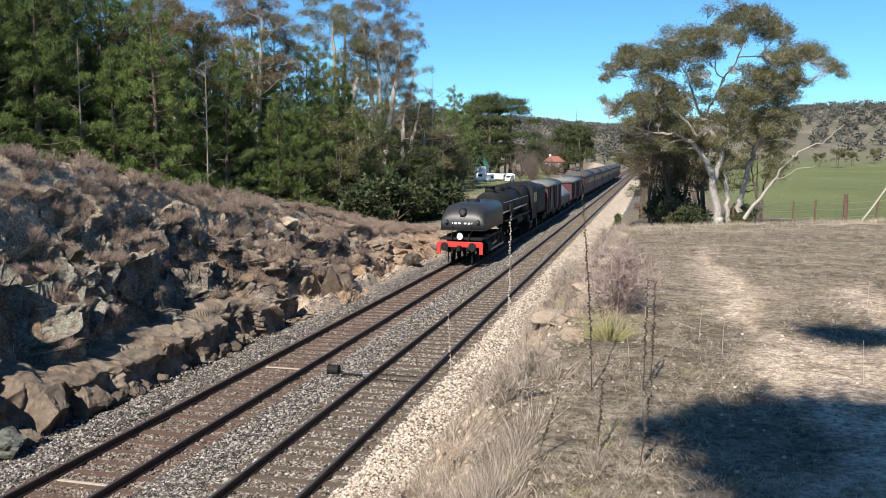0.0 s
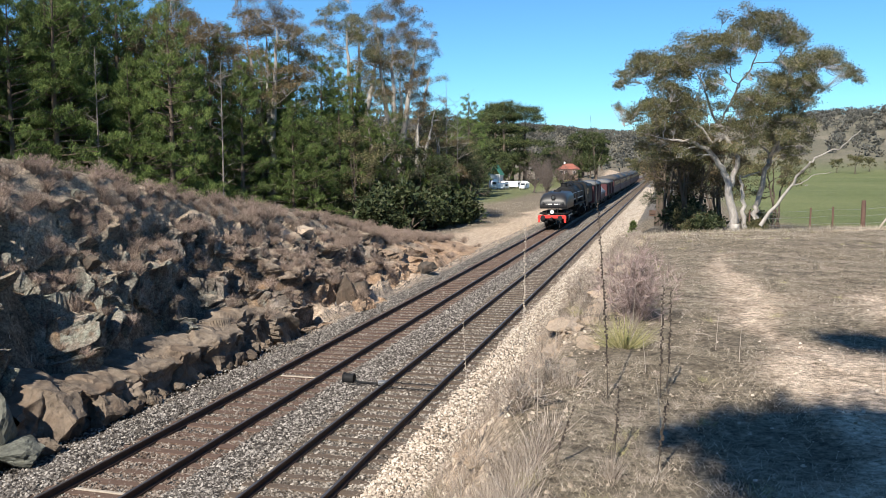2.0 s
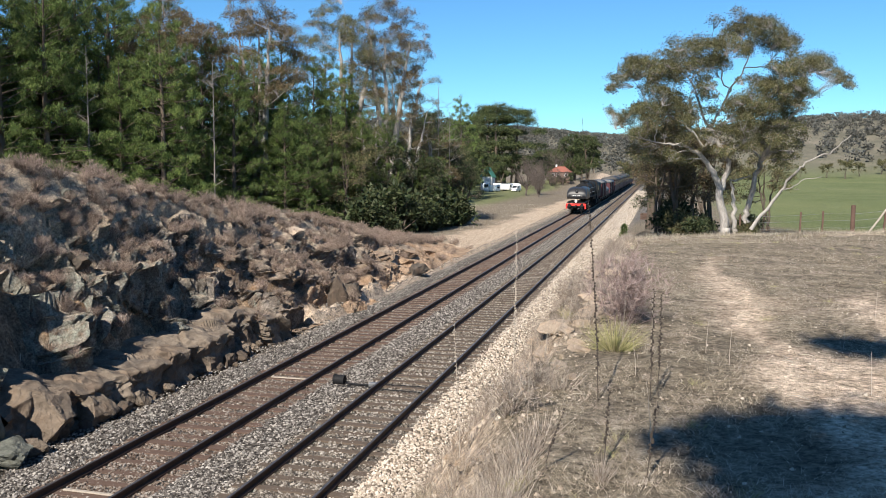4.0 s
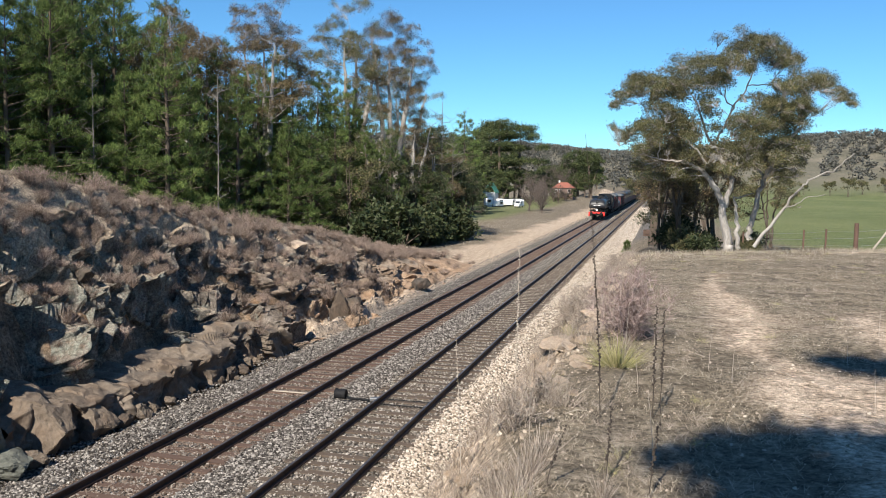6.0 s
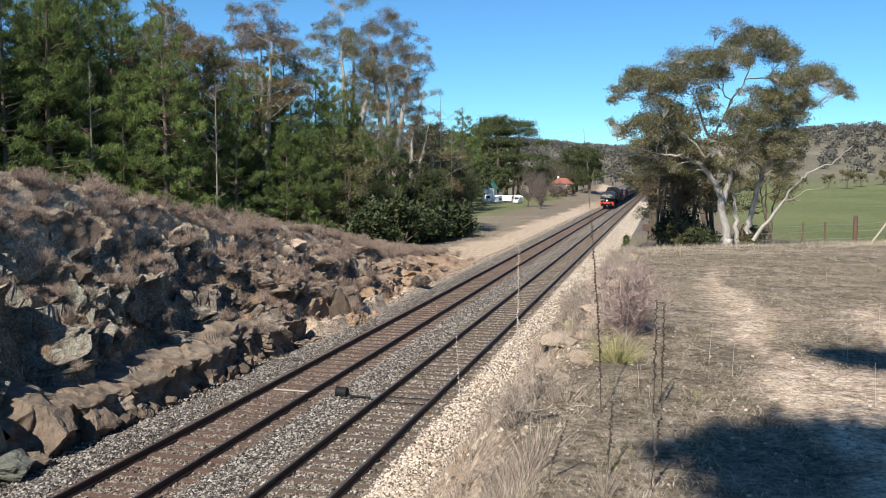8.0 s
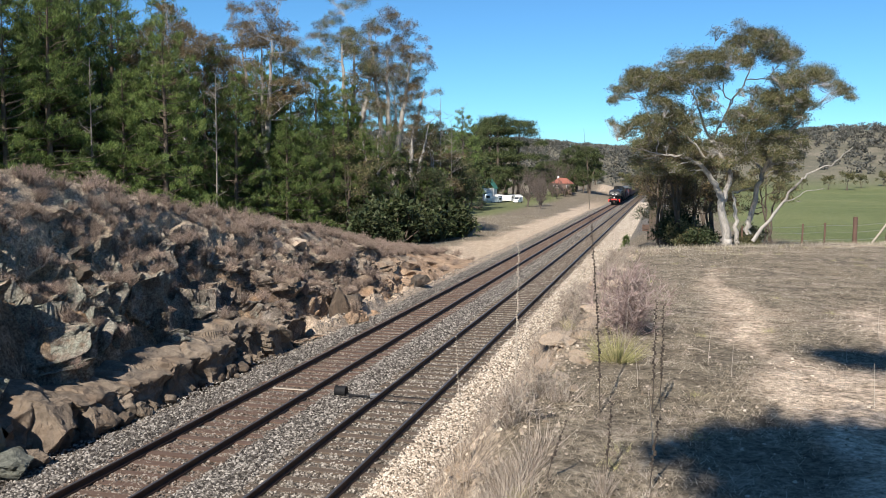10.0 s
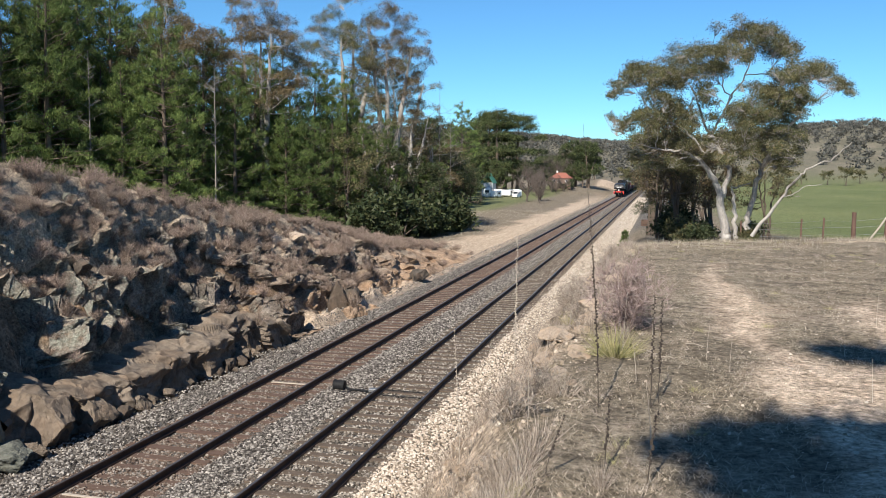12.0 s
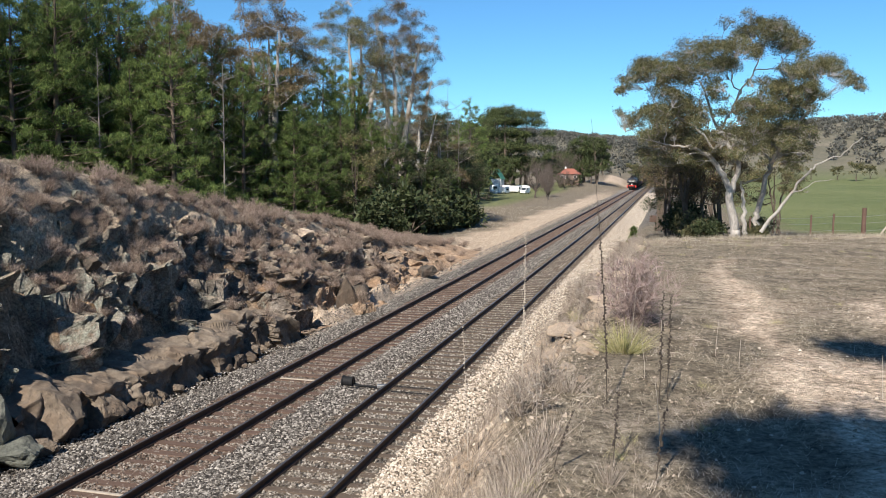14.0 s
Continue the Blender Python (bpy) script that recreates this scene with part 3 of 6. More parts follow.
def locomotive():
    t = empty("steam_locomotive", "black articulated steam locomotive with red buffer beam", "locomotive")
    secs = []
    for y, top, sh, half in ((0.60, 2.34, 2.14, 1.40), (0.66, 2.62, 2.24, 1.41), (0.80, 2.90, 2.34, 1.42), (1.05, 3.10, 2.44, 1.42), (1.45, 3.26, 2.54, 1.42), (2.1, 3.36, 2.62, 1.42), (6.6, 3.38, 2.66, 1.42), (6.75, 3.32, 2.62, 1.40)):
        secs.append((y, hood(half, 1.86, sh, top, 9)))
    tank = part("front_tank", loft_y(B(), secs), M_GREYBLACK, t, "dusty black rounded water tank", True)
    bm = box(B(), (2.80, 0.08, 0.05), (0, 0.58, 1.90), (0, 0, 0), 0.015)
    part("tank_rail", bm, M_BLACK, tank)
    for x in (-0.6, 0.6):
        part("handrail", cyl(B(), 0.02, 0.02, 0.50, (x, 0.50, 1.98), "z", 8), M_BLACK, tank)
    part("filler_hatch", cyl(B(), 0.42, 0.38, 0.16, (0, 3.6, 3.44), "z", 18), M_BLACK, tank)
    lamp = part("headlamp", cyl(B(), 0.21, 0.21, 0.44, (0, 0.84, 2.92), "y", 22), M_BLACK, t, "round black headlamp")
    part("rim", cyl(B(), 0.225, 0.225, 0.05, (0, 0.615, 2.92), "y", 22), M_BLACK, lamp)
    part("lens", cyl(B(), 0.15, 0.15, 0.03, (0, 0.59, 2.92), "y", 22), M_LENS, lamp)
    part("lamp_bracket", box(B(), (0.34, 0.3, 0.12), (0, 0.80, 2.68), (0, 0, 0), 0.02), M_BLACK, lamp)
    for x in (-1.0, 1.0):
        lamp = part("marker_lamp", cyl(B(), 0.11, 0.11, 0.2, (x, 0.56, 2.38), "y", 14), M_BLACK, t)
        part("lens", cyl(B(), 0.08, 0.08, 0.02, (x, 0.455, 2.38), "y", 14), M_LENS, lamp)
    for k, w in enumerate((0.04, 0.15, 0.15, 0.06, 0.15, 0.15, 0.04)):
        x = (-0.62, -0.43, -0.19, 0.0, 0.19, 0.43, 0.62)[k]
        part("number_bar", box(B(), (w, 0.02, 0.06 if k == 3 else 0.26), (x, 0.618, 2.36), (-12, 0, 0)), M_WHITE, t, "white lettering bar")
    beam = B()
    box(beam, (2.72, 0.14, 0.30), (0, 0.06, 1.14), (0, 0, 0), 0.02)
    for x in (-1.34, 1.34):
        box(beam, (0.22, 0.16, 0.66), (x, 0.06, 0.93), (0, 0, 0), 0.02)
    part("buffer_beam", beam, M_RED, t, "bright red buffer beam")
    for x in (-0.88, 0.88):
        bf = part("buffer", cyl(B(), 0.13, 0.16, 0.4, (x, -0.18, 1.05), "y", 16), M_BLACK, t)
        part("buffer_head", cyl(B(), 0.24, 0.24, 0.05, (x, -0.40, 1.05), "y", 20), M_BLACK, bf)
    couple(t, -0.15)
    part("footplate", box(B(), (2.7, 6.3, 0.12), (0, 3.4, 1.42), (0, 0, 0), 0.02), M_BLACK, t)
    part("front_badge", cyl(B(), 0.19, 0.19, 0.05, (0.0, -0.02, 1.60), "y", 24), M_WHITE, t, "round white headboard disc")
    for x in (-0.55, 0.55):
        part("beam_bracket", box(B(), (0.05, 0.5, 0.45), (x, 0.3, 1.5)), M_BLACK, t)
    for x in (-1.2, 1.2):
        part("hose", cyl(B(), 0.035, 0.035, 0.5, (x * 0.4, -0.1, 0.75), "z", 8), M_BLACK, t)
        part("guard_iron", box(B(), (0.06, 0.08, 0.7), (x * 0.63, 0.15, 0.45)), M_BLACK, t)
    for y0 in (0.9, 17.6):
        part("engine_frame", box(B(), (1.2, 9.2, 0.5), (0, y0 + 4.4, 0.95), (0, 0, 0), 0.03), M_BLACK, t)
        for y, r in ((0.5, 0.42), (2.0, 0.42), (3.7, 0.70), (5.15, 0.70), (6.6, 0.70), (8.05, 0.70)):
            wheelset(t, y0 + y, r, "driving_wheel" if r > 0.5 else "wheel")
        for side in (-1, 1):
            c = part("cylinder", cyl(B(), 0.36, 0.36, 1.1, (side * 1.12, y0 + 1.3, 0.85), "y", 18), M_BLACK, t)
            part("valve_chest", cyl(B(), 0.2, 0.2, 1.3, (side * 1.12, y0 + 1.3, 1.38), "y", 14), M_BLACK, c)
            rod = part("side_rod", box(B(), (0.07, 4.6, 0.14), (side * 1.0, 0, 0), (0, 0, 0), 0.02), M_STEEL, t)
            rod.location = (0, y0 + 5.9, 0.42)
            RODS.append((rod, y0 + 5.9))
            part("connecting_rod", box(B(), (0.07, 3.3, 0.13), (side * 1.08, y0 + 3.5, 0.72), (3, 0, 0), 0.02), M_STEEL, t)
    boiler = part("boiler", cyl(B(), 1.02, 1.08, 10.8, (0, 13.6, 2.72), "y", 32), M_BLACK, t, "black boiler barrel", True)
    part("smokebox_door", cyl(B(), 0.86, 0.70, 0.14, (0, 8.13, 2.72), "y", 26), M_BLACK, boiler)
    for y in (9.8, 11.6, 13.4, 15.2, 17.0):
        part("boiler_band", cyl(B(), 1.09, 1.09, 0.06, (0, y, 2.72), "y", 32, False), M_STEEL if y > 16 else M_BLACK, boiler)
    chim = cyl(B(), 0.40, 0.34, 0.5, (0, 8.9, 3.82), "z", 22)
    cyl(chim, 0.43, 0.43, 0.08, (0, 8.9, 4.06), "z", 22)
    part("chimney", chim, M_BLACK, t, "short black chimney", True)
    for y in (12.0, 14.6):
        part("dome", ball(B(), (0.5, 0.75, 0.32), (0, y, 3.78)), M_BLACK, t, "", True)
    part("firebox", extrude_y(B(), hood(1.15, 1.3, 2.9, 3.82, 9), 16.6, 19.9), M_BLACK, t, "", True)
    for side in (-1, 1):
        part("running_board", box(B(), (0.5, 11.2, 0.06), (side * 1.2, 13.4, 1.85)), M_BLACK, t)
        part("steam_pipe", cyl(B(), 0.06, 0.06, 10.5, (side * 1.12, 13.5, 2.4), "y", 10), M_STEEL, t)
        part("boiler_handrail", cyl(B(), 0.022, 0.022, 10.5, (side * 1.16, 13.5, 3.05), "y", 8), M_STEEL, t)
        part("air_pump", cyl(B(), 0.22, 0.22, 0.9, (side * 1.15, 11.0, 2.45), "z", 14), M_BLACK, t)
        part("air_tank", cyl(B(), 0.24, 0.24, 2.4, (side * 1.15, 14.2, 1.55), "y", 16), M_BLACK, t)
    cab = part("cab", extrude_y(B(), hood(1.42, 1.15, 3.25, 4.02, 9), 20.1, 22.6), M_BLACK, t, "black driver's cab")
    for side in (-1, 1):
        part("cab_window", box(B(), (0.04, 0.75, 0.75), (side * 1.43, 20.9, 2.85)), M_GLASS, cab)
        part("cab_window", box(B(), (0.04, 0.75, 0.75), (side * 1.43, 21.85, 2.85)), M_GLASS, cab)
        part("cab_spectacle", cyl(B(), 0.26, 0.26, 0.04, (side * 0.85, 20.08, 3.35), "y", 18), M_GLASS, cab)
        part("cab_step", box(B(), (0.3, 0.6, 0.9), (side * 1.25, 22.7, 0.75), (0, 0, 0), 0.02), M_BLACK, cab)
    bunk = part("bunker", extrude_y(B(), hood(1.42, 1.45, 3.2, 3.72, 9), 22.9, 27.9), M_BLACK, t, "black coal bunker and rear tank")
    part("coal", ball(B(), (1.0, 1.7, 0.35), (0, 24.7, 3.65)), M_BLACK, bunk)
    couple(t, 28.0)
    for c in t.children:
        c.matrix_basis = Matrix.Diagonal((0.9, 1, 1, 1)) @ c.matrix_basis
    return t


def bogie(t, y):
    part("bogie_frame", box(B(), (1.9, 2.9, 0.28), (0, y, 0.62), (0, 0, 0), 0.03), M_BLACK, t)
    for dy in (-1.0, 1.0):
        wheelset(t, y + dy, 0.45)


def goods_van(length, top, mat, label):
    t = empty("goods_van", label, "rail van", "vans behind the locomotive")
    part("underframe", box(B(), (2.3, length, 0.28), (0, length / 2, 0.98), (0, 0, 0), 0.03), M_BLACK, t)
    body = part("body", box(B(), (2.72, length, top - 1.15), (0, length / 2, (top + 1.15) / 2), (0, 0, 0), 0.02), mat, t, "maroon boarded body")
    roof = [(-1.44, top - 0.04)] + [(-1.44 * math.cos(math.pi * k / 12), top + 0.46 * math.sin(math.pi * k / 12)) for k in range(1, 12)] + [(1.44, top - 0.04)]
    part("roof", extrude_y(B(), roof, -0.1, length + 0.1), M_ROOF, t, "arched weathered grey roof", True)
    n = int(length / 1.15)
    for side in (-1, 1):
        for k in range(n + 1):
            part("rib", box(B(), (0.07, 0.1, top - 1.2), (side * 1.385, 0.1 + (length - 0.2) * k / n, (top + 1.15) / 2)), mat, body)
        for k in (0.27, 0.68):
            d = part("door", box(B(), (0.07, 1.7, top - 1.35), (side * 1.41, length * k, (top + 1.15) / 2), (0, 0, 0), 0.015), M_DARKROOF if k < 0.5 else mat, body, "sliding side door")
            part("door_rail", box(B(), (0.06, 3.2, 0.07), (side * 1.44, length * k, top - 0.08)), M_BLACK, d)
    for x in (-0.9, 0.0, 0.9):
        part("end_post", box(B(), (0.10, 0.07, top - 1.2), (x, -0.03, (top + 1.15) / 2)), mat, body)
    bogie(t, 1.9)
    bogie(t, length - 1.9)
    couple(t, -0.2)
    return t


def sheeted_wagon(length):
    t = empty("open_wagon", "open wagon under a pale sagging tarpaulin", "rail wagon")
    part("underframe", box(B(), (2.3, length, 0.28), (0, length / 2, 0.98), (0, 0, 0), 0.03), M_BLACK, t)
    part("body", box(B(), (2.6, length, 0.9), (0, length / 2, 1.55), (0, 0, 0), 0.02), M_MAROON, t)
    rng = np.random.default_rng(5)
    secs = []
    for k in range(13):
        y = 0.1 + (length - 0.2) * k / 12
        h = 2.25 + 0.75 * math.sin(math.pi * k / 12) ** 0.6 + rng.uniform(-0.12, 0.12)
        secs.append((y, [(-1.34, 1.75), (-1.32, 2.05 + rng.uniform(-0.05, 0.05)), (-0.7, h - 0.12), (0, h + 0.05), (0.7, h - 0.15), (1.32, 2.05 + rng.uniform(-0.05, 0.05)), (1.34, 1.75)]))
    part("tarpaulin", loft_y(B(), secs), M_TARP, t, "pale grey tarpaulin cover", True)
    bogie(t, 1.9)
    bogie(t, length - 1.9)
    couple(t, -0.2)
    return t


def carriage():
    length = 20.8
    t = empty("passenger_carriage", "maroon passenger carriage with a dark roof and long window row", "rail carriage", "carriages of the train")
    part("underframe", box(B(), (2.4, length, 0.34), (0, length / 2, 0.92), (0, 0, 0), 0.03), M_BLACK, t)
    body = part("body", box(B(), (2.86, length, 2.2), (0, length / 2, 2.15), (0, 0, 0), 0.04), M_MAROON, t, "maroon steel body")
    top = 3.24
    roof = [(-1.48, top - 0.03)] + [(-1.48 * math.copysign(abs(math.cos(math.pi * k / 14)) ** 0.8, math.cos(math.pi * k / 14)), top + 0.62 * math.sin(math.pi * k / 14)) for k in range(1, 14)] + [(1.48, top - 0.03)]
    r = part("roof", extrude_y(B(), roof, -0.08, length + 0.08), M_DARKROOF, t, "dark arched roof", True)
    for k in range(6):
        part("roof_vent", box(B(), (0.35, 0.6, 0.18), (0.3, 2 + k * 3.3, top + 0.64), (0, 0, 0), 0.04), M_DARKROOF, r)
    for side in (-1, 1):
        part("waist_band", box(B(), (0.03, length - 0.3, 0.06), (side * 1.44, length / 2, 2.02)), M_CREAM, body)
        for k in range(11):
            w = part("window", box(B(), (0.05, 1.18, 0.86), (side * 1.435, 1.75 + k * 1.73, 2.62), (0, 0, 0), 0.02), M_MAROON, body, "window surround")
            part("pane", box(B(), (0.03, 1.02, 0.70), (side * 1.455, 1.75 + k * 1.73, 2.62)), M_GLASS, w)
        for y in (0.55, length - 0.55):
            part("door", box(B(), (0.05, 0.75, 1.95), (side * 1.435, y, 2.15), (0, 0, 0), 0.02), M_MAROON, body)
    part("gangway", box(B(), (1.1, 0.3, 2.1), (0, -0.1, 2.1), (0, 0, 0), 0.04), M_BLACK, t)
    bogie(t, 2.9)
    bogie(t, length - 2.9)
    couple(t, -0.2)
    return t


TRAIN = [(locomotive(), 0.0), (goods_van(11.6, 3.35, M_MAROON, "maroon goods van with a grey arched roof"), 28.6), (sheeted_wagon(9.6), 41.0),
         (goods_van(15.4, 3.05, M_MAROON, "low maroon brake van with a grey roof"), 51.6)]
first_car = carriage()
TRAIN.append((first_car, 68.4))
for k in range(1, 6):
    TRAIN.append((copy_thing(first_car, pose(0, 0, 0)), 68.4 + k * 21.7))


def train_front(t):
    return 45.95 + 16.65 * t - 0.158 * t * t


# ---- rocks of the cutting ----
def face_material():
    n = Nodes("cutting_rock")
    a = n.noise(1.3, 9, 0.72)
    b = n.noise(7, 6, 0.75)
    c = n.ramp(a, (0.30, (0.042, 0.037, 0.033)), (0.5, (0.14, 0.12, 0.104)), (0.70, (0.32, 0.28, 0.245)))
    c = n.mix(n.ramp(n.noise(0.8, 4), (0.5, (0, 0, 0)), (0.64, (1, 1, 1))), c, n.ramp(b, (0.3, (0.065, 0.047, 0.036)), (0.7, (0.185, 0.135, 0.10))))
    c = n.mix(n.ramp(n.noise(2.7, 5, 0.7), (0.56, (0, 0, 0)), (0.64, (0.7, 0.7, 0.7))), c, (0.20, 0.205, 0.178))
    c = n.mix(n.math("MULTIPLY", n.attr("ochre"), n.ramp(b, (0.25, (0.4, 0.4, 0.4)), (0.6, (1, 1, 1)))), c, n.ramp(a, (0.3, (0.20, 0.125, 0.078)), (0.7, (0.44, 0.32, 0.225))))
    c = n.mix(n.math("MULTIPLY", n.attr("lichen"), n.ramp(n.noise(1.9, 6, 0.7), (0.40, (0, 0, 0)), (0.58, (0.9, 0.9, 0.9)))), c, n.ramp(b, (0.3, (0.10, 0.107, 0.092)), (0.7, (0.30, 0.312, 0.27))))
    c = n.mix(n.attr("soil"), c, n.ramp(b, (0.3, (0.16, 0.125, 0.093)), (0.7, (0.45, 0.37, 0.285))))
    c = n.mix(0.85, c, n.ramp(n.noise(16, 6, 0.8), (0.34, (0.22, 0.22, 0.22)), (0.66, (1.9, 1.9, 1.88))), "MULTIPLY")
    n.bump(n.math("ADD", a, n.math("MULTIPLY", b, 0.5)), 1.0, 0.14)
    return n.done(c, 0.93, 0, 0.15)


FACE_YS = np.concatenate([np.arange(7.5, 38, 0.06), np.arange(38, 67, 0.09)])


def build_face():
    """The blasted rock face: stepped blocks with flat treads, steep risers, overhangs and hollows, under a soil slope."""
    us = np.linspace(0, 1, 124)
    U, Y = np.meshgrid(us, FACE_YS)
    R = np.interp(Y, RIDGE_Y, RIDGE_Z)
    foot = np.interp(Y, [26, 34], [-14.35, -12.95])
    z0 = -0.5
    h = U * (R + 0.5) * 1.35
    wob = fbm(Y * 0.8, h * 0.8, 3, 1)
    v1, d1 = cells(Y * 0.46 + h * 0.25 + wob * 0.5, h * 0.5 - Y * 0.10, 4)
    v2, d2 = cells(Y * 1.1 - h * 0.25 + wob * 0.4, h * 1.25, 5)
    v3, d3 = cells(Y * 2.7 + h * 0.6, h * 3.1, 6)
    strength = np.clip(R / 4.4, 0.04, 1) * smooth(0.92, 0.52, U + fbm(Y * 0.35, U * 2, 2, 19) * 0.25)
    # treads and risers, shifted block by block
    n = 3.4
    off = ((v1 - 0.5) * 1.2 + (v2 - 0.5) * 0.12 + wob * 0.5) / n
    w = (U + off) * n
    base, fr = np.floor(w), w - np.floor(w)
    run = (base + smooth(0.0, 0.6, fr)) / n - off
    lift = (base + smooth(0.5, 1.0, fr)) / n - off
    ux = np.clip(U + 0.9 * strength * (run - U), 0, 1)
    uz = np.clip(U + 0.9 * strength * (lift - U), 0, 1)
    X = foot + (-18.1 - foot) * ux
    Z = z0 + (R - z0) * (0.62 * uz ** 0.75 + 0.38 * uz * uz * (3 - 2 * uz))
    crag = (v3 - 0.5) * 0.20 + (0.22 - np.abs(fbm(Y * 2.2 + h, h * 2.6 - Y * 0.6, 3, 17))) * 0.45
    d = (v1 - 0.5) * 1.3 + (v2 - 0.5) * 0.3 - 0.12 * d2 ** 2 + fbm(Y * 1.2, h * 1.2, 4, 8) * 0.4
    # the large lichened blocks at the near end, and the hollow between them
    d = d + 0.75 * span(Y, 13.0, 16.3) * span(Z, 0.2, 3.4) + 0.55 * span(Y, 18.9, 21.6) * span(Z, 0.9, 2.9) - 1.3 * span(Y, 16.8, 18.5) * span(Z, 0.4, 2.9, 0.35)
    d = d + 0.45 * span(Y, 26.5, 28.4) * span(Z, 0.4, 2.0) - 0.7 * span(Y, 24.2, 26.0) * span(Z, 0.5, 1.6, 0.3)
    q = np.pad(d, 1, mode="edge")
    d = (3 * d + q[:-2, 1:-1] + q[2:, 1:-1] + q[1:-1, :-2] + q[1:-1, 2:]) / 7
    v4, d4 = cells(Y * 5.3 - h * 1.1, h * 6.4 + Y * 0.7, 7)
    chips = (v4 - 0.5) * 0.13 - np.abs(fbm(Y * 4 + 3, h * 4, 2, 29)) * 0.24
    d = (d + crag + chips) * strength + fbm(Y * 2.5, h * 2.5, 2, 12) * 0.14
    X = X + d * 0.92
    Z = Z + d * 0.22 + strength * 0.10 * fbm(Y * 3.1, h * 3.1, 3, 27)
    Y2 = Y + (fbm(Y * 0.9, h * 0.9 + 5, 3, 14) * 0.45 + fbm(Y * 3.0, h * 3.0, 2, 15) * 0.12) * strength
    v = np.stack([X, Y2, Z], -1)
    du, dy = np.gradient(v, axis=1), np.gradient(v, axis=0)
    nrm = unit(np.cross(dy, du))
    ny, nx = Y.shape
    k = (np.arange(ny - 1)[:, None] * nx + np.arange(nx - 1)[None]).reshape(-1)
    f = np.stack([k, k + nx, k + nx + 1, k + 1], 1)
    me = mesh_of("rock_face", v.reshape(-1, 3), f, face_material(), True)
    up = np.abs(nrm[..., 2])
    n1 = fbm(Y * 0.3, h * 0.6, 3, 16)
    ochre = np.clip(smooth(28, 34, Y) * smooth(0.42, 0.10, U + n1 * 0.4) + 0.95 * smooth(41, 49, Y) * smooth(0.8, 0.45, U + n1 * 0.5) + 0.7 * span(Y, 29.5, 33.0) * span(U + n1 * 0.2, 0.68, 0.82, 0.05), 0, 1)
    soil = smooth(0.70, 0.9, up) * smooth(0.2, 0.5, U) * smooth(48, 40, Y) * 0.85
    soil = np.maximum(soil, smooth(0.55, 0.85, U + n1 * 0.6) * 0.9 * np.interp(Y, [42, 50], [1, 0.5]))
    for name, m in (("ochre", ochre), ("soil", soil), ("lichen", smooth(29, 20, Y) * smooth(0.8, 0.5, U))):
        a = me.attributes.new(name, "FLOAT", "POINT")
        a.data.foreach_set("value", np.ascontiguousarray(m.reshape(-1), dtype=np.float32))
    tagged(new("rock_face", me), "dark weathered rock face of the railway cutting", "rock face", kind="structure")
    return v, up, U


FACE, FACE_UP, FACE_U = build_face()


def build_ledge():
    """The low broken ledge of sandstone along the foot of the face: blocks with level tops and steep fronts."""
    ys = np.arange(15.6, 29.4, 0.05)
    us = np.linspace(0, 1, 52)
    U, Y = np.meshgrid(us, ys)
    v1, d1 = cells(Y * 0.7 + U * 0.35 + fbm(Y * 0.7, U * 2, 3, 20) * 0.7, U * 0 + 0.5, 21)
    v2, d2 = cells(Y * 1.7 + U * 0.6, U * 2.4, 22)
    top = np.interp(Y, [15.6, 17, 19, 22, 26, 28.5, 29.4], [0.55, 0.72, 0.55, 0.50, 0.62, 0.80, 0.2]) + (v1 - 0.5) * 0.3 - 0.14 * smooth(0.36, 0.5, d1)
    X = np.interp(U, [0, 0.1, 0.3, 0.5, 0.58, 1], [-13.18, -13.30, -13.38, -13.22, -13.36, -15.2])
    lift = np.interp(U, [0, 0.1, 0.3, 0.5, 0.58, 1], [0, 0.16, 0.55, 0.93, 1.0, 1.25])
    X = X - smooth(0.85, 0.55, U) * (v1 * 0.62 + (v2 - 0.5) * 0.16 + fbm(Y * 2, U * 4, 2, 23) * 0.24 + np.abs(fbm(Y * 3, U * 16, 1, 26)) * 0.10 + 0.2 * smooth(0.36, 0.5, d1)) - 0.25 * smooth(18.5, 16, Y)
    Z = -0.5 + (top + 0.5) * lift + smooth(0.2, 0.6, U) * ((v2 - 0.5) * 0.10 + fbm(Y * 1.5, U * 6, 3, 24) * 0.14)
    v = np.stack([X, Y + fbm(Y * 1.5, U * 4, 3, 25) * 0.12, Z], -1)
    ny, nx = Y.shape
    k = (np.arange(ny - 1)[:, None] * nx + np.arange(nx - 1)[None]).reshape(-1)
    f = np.stack([k, k + nx, k + nx + 1, k + 1], 1)
    me = mesh_of("rock_ledge", v.reshape(-1, 3), f, M_PALE, True)
    tagged(new("rock_ledge", me), "low broken sandstone ledge beside the ballast", "rock ledge", kind="structure")


build_ledge()


def on_face(rng, level=0.5, low=0.0, high=1.0, y0=9, y1=64, skew=1.0):
    """A spot on the rock face that is level enough to hold a plant or a stone."""
    while True:
        j = int(FACE.shape[1] * (low + (high - low) * rng.uniform()))
        i = int(np.searchsorted(FACE_YS, y0 + (y1 - y0) * rng.uniform() ** skew))
        i, j = min(i, FACE.shape[0] - 2), min(j, FACE.shape[1] - 2)
        bare = FACE_U[i, j] < 0.5 and FACE_YS[i] < 31 and rng.uniform() < 0.5
        sandy = FACE_U[i, j] < 0.6 and FACE_YS[i] > 43 and rng.uniform() < 0.85
        if FACE_UP[i, j] > level and not bare and not sandy:
            return FACE[i, j]


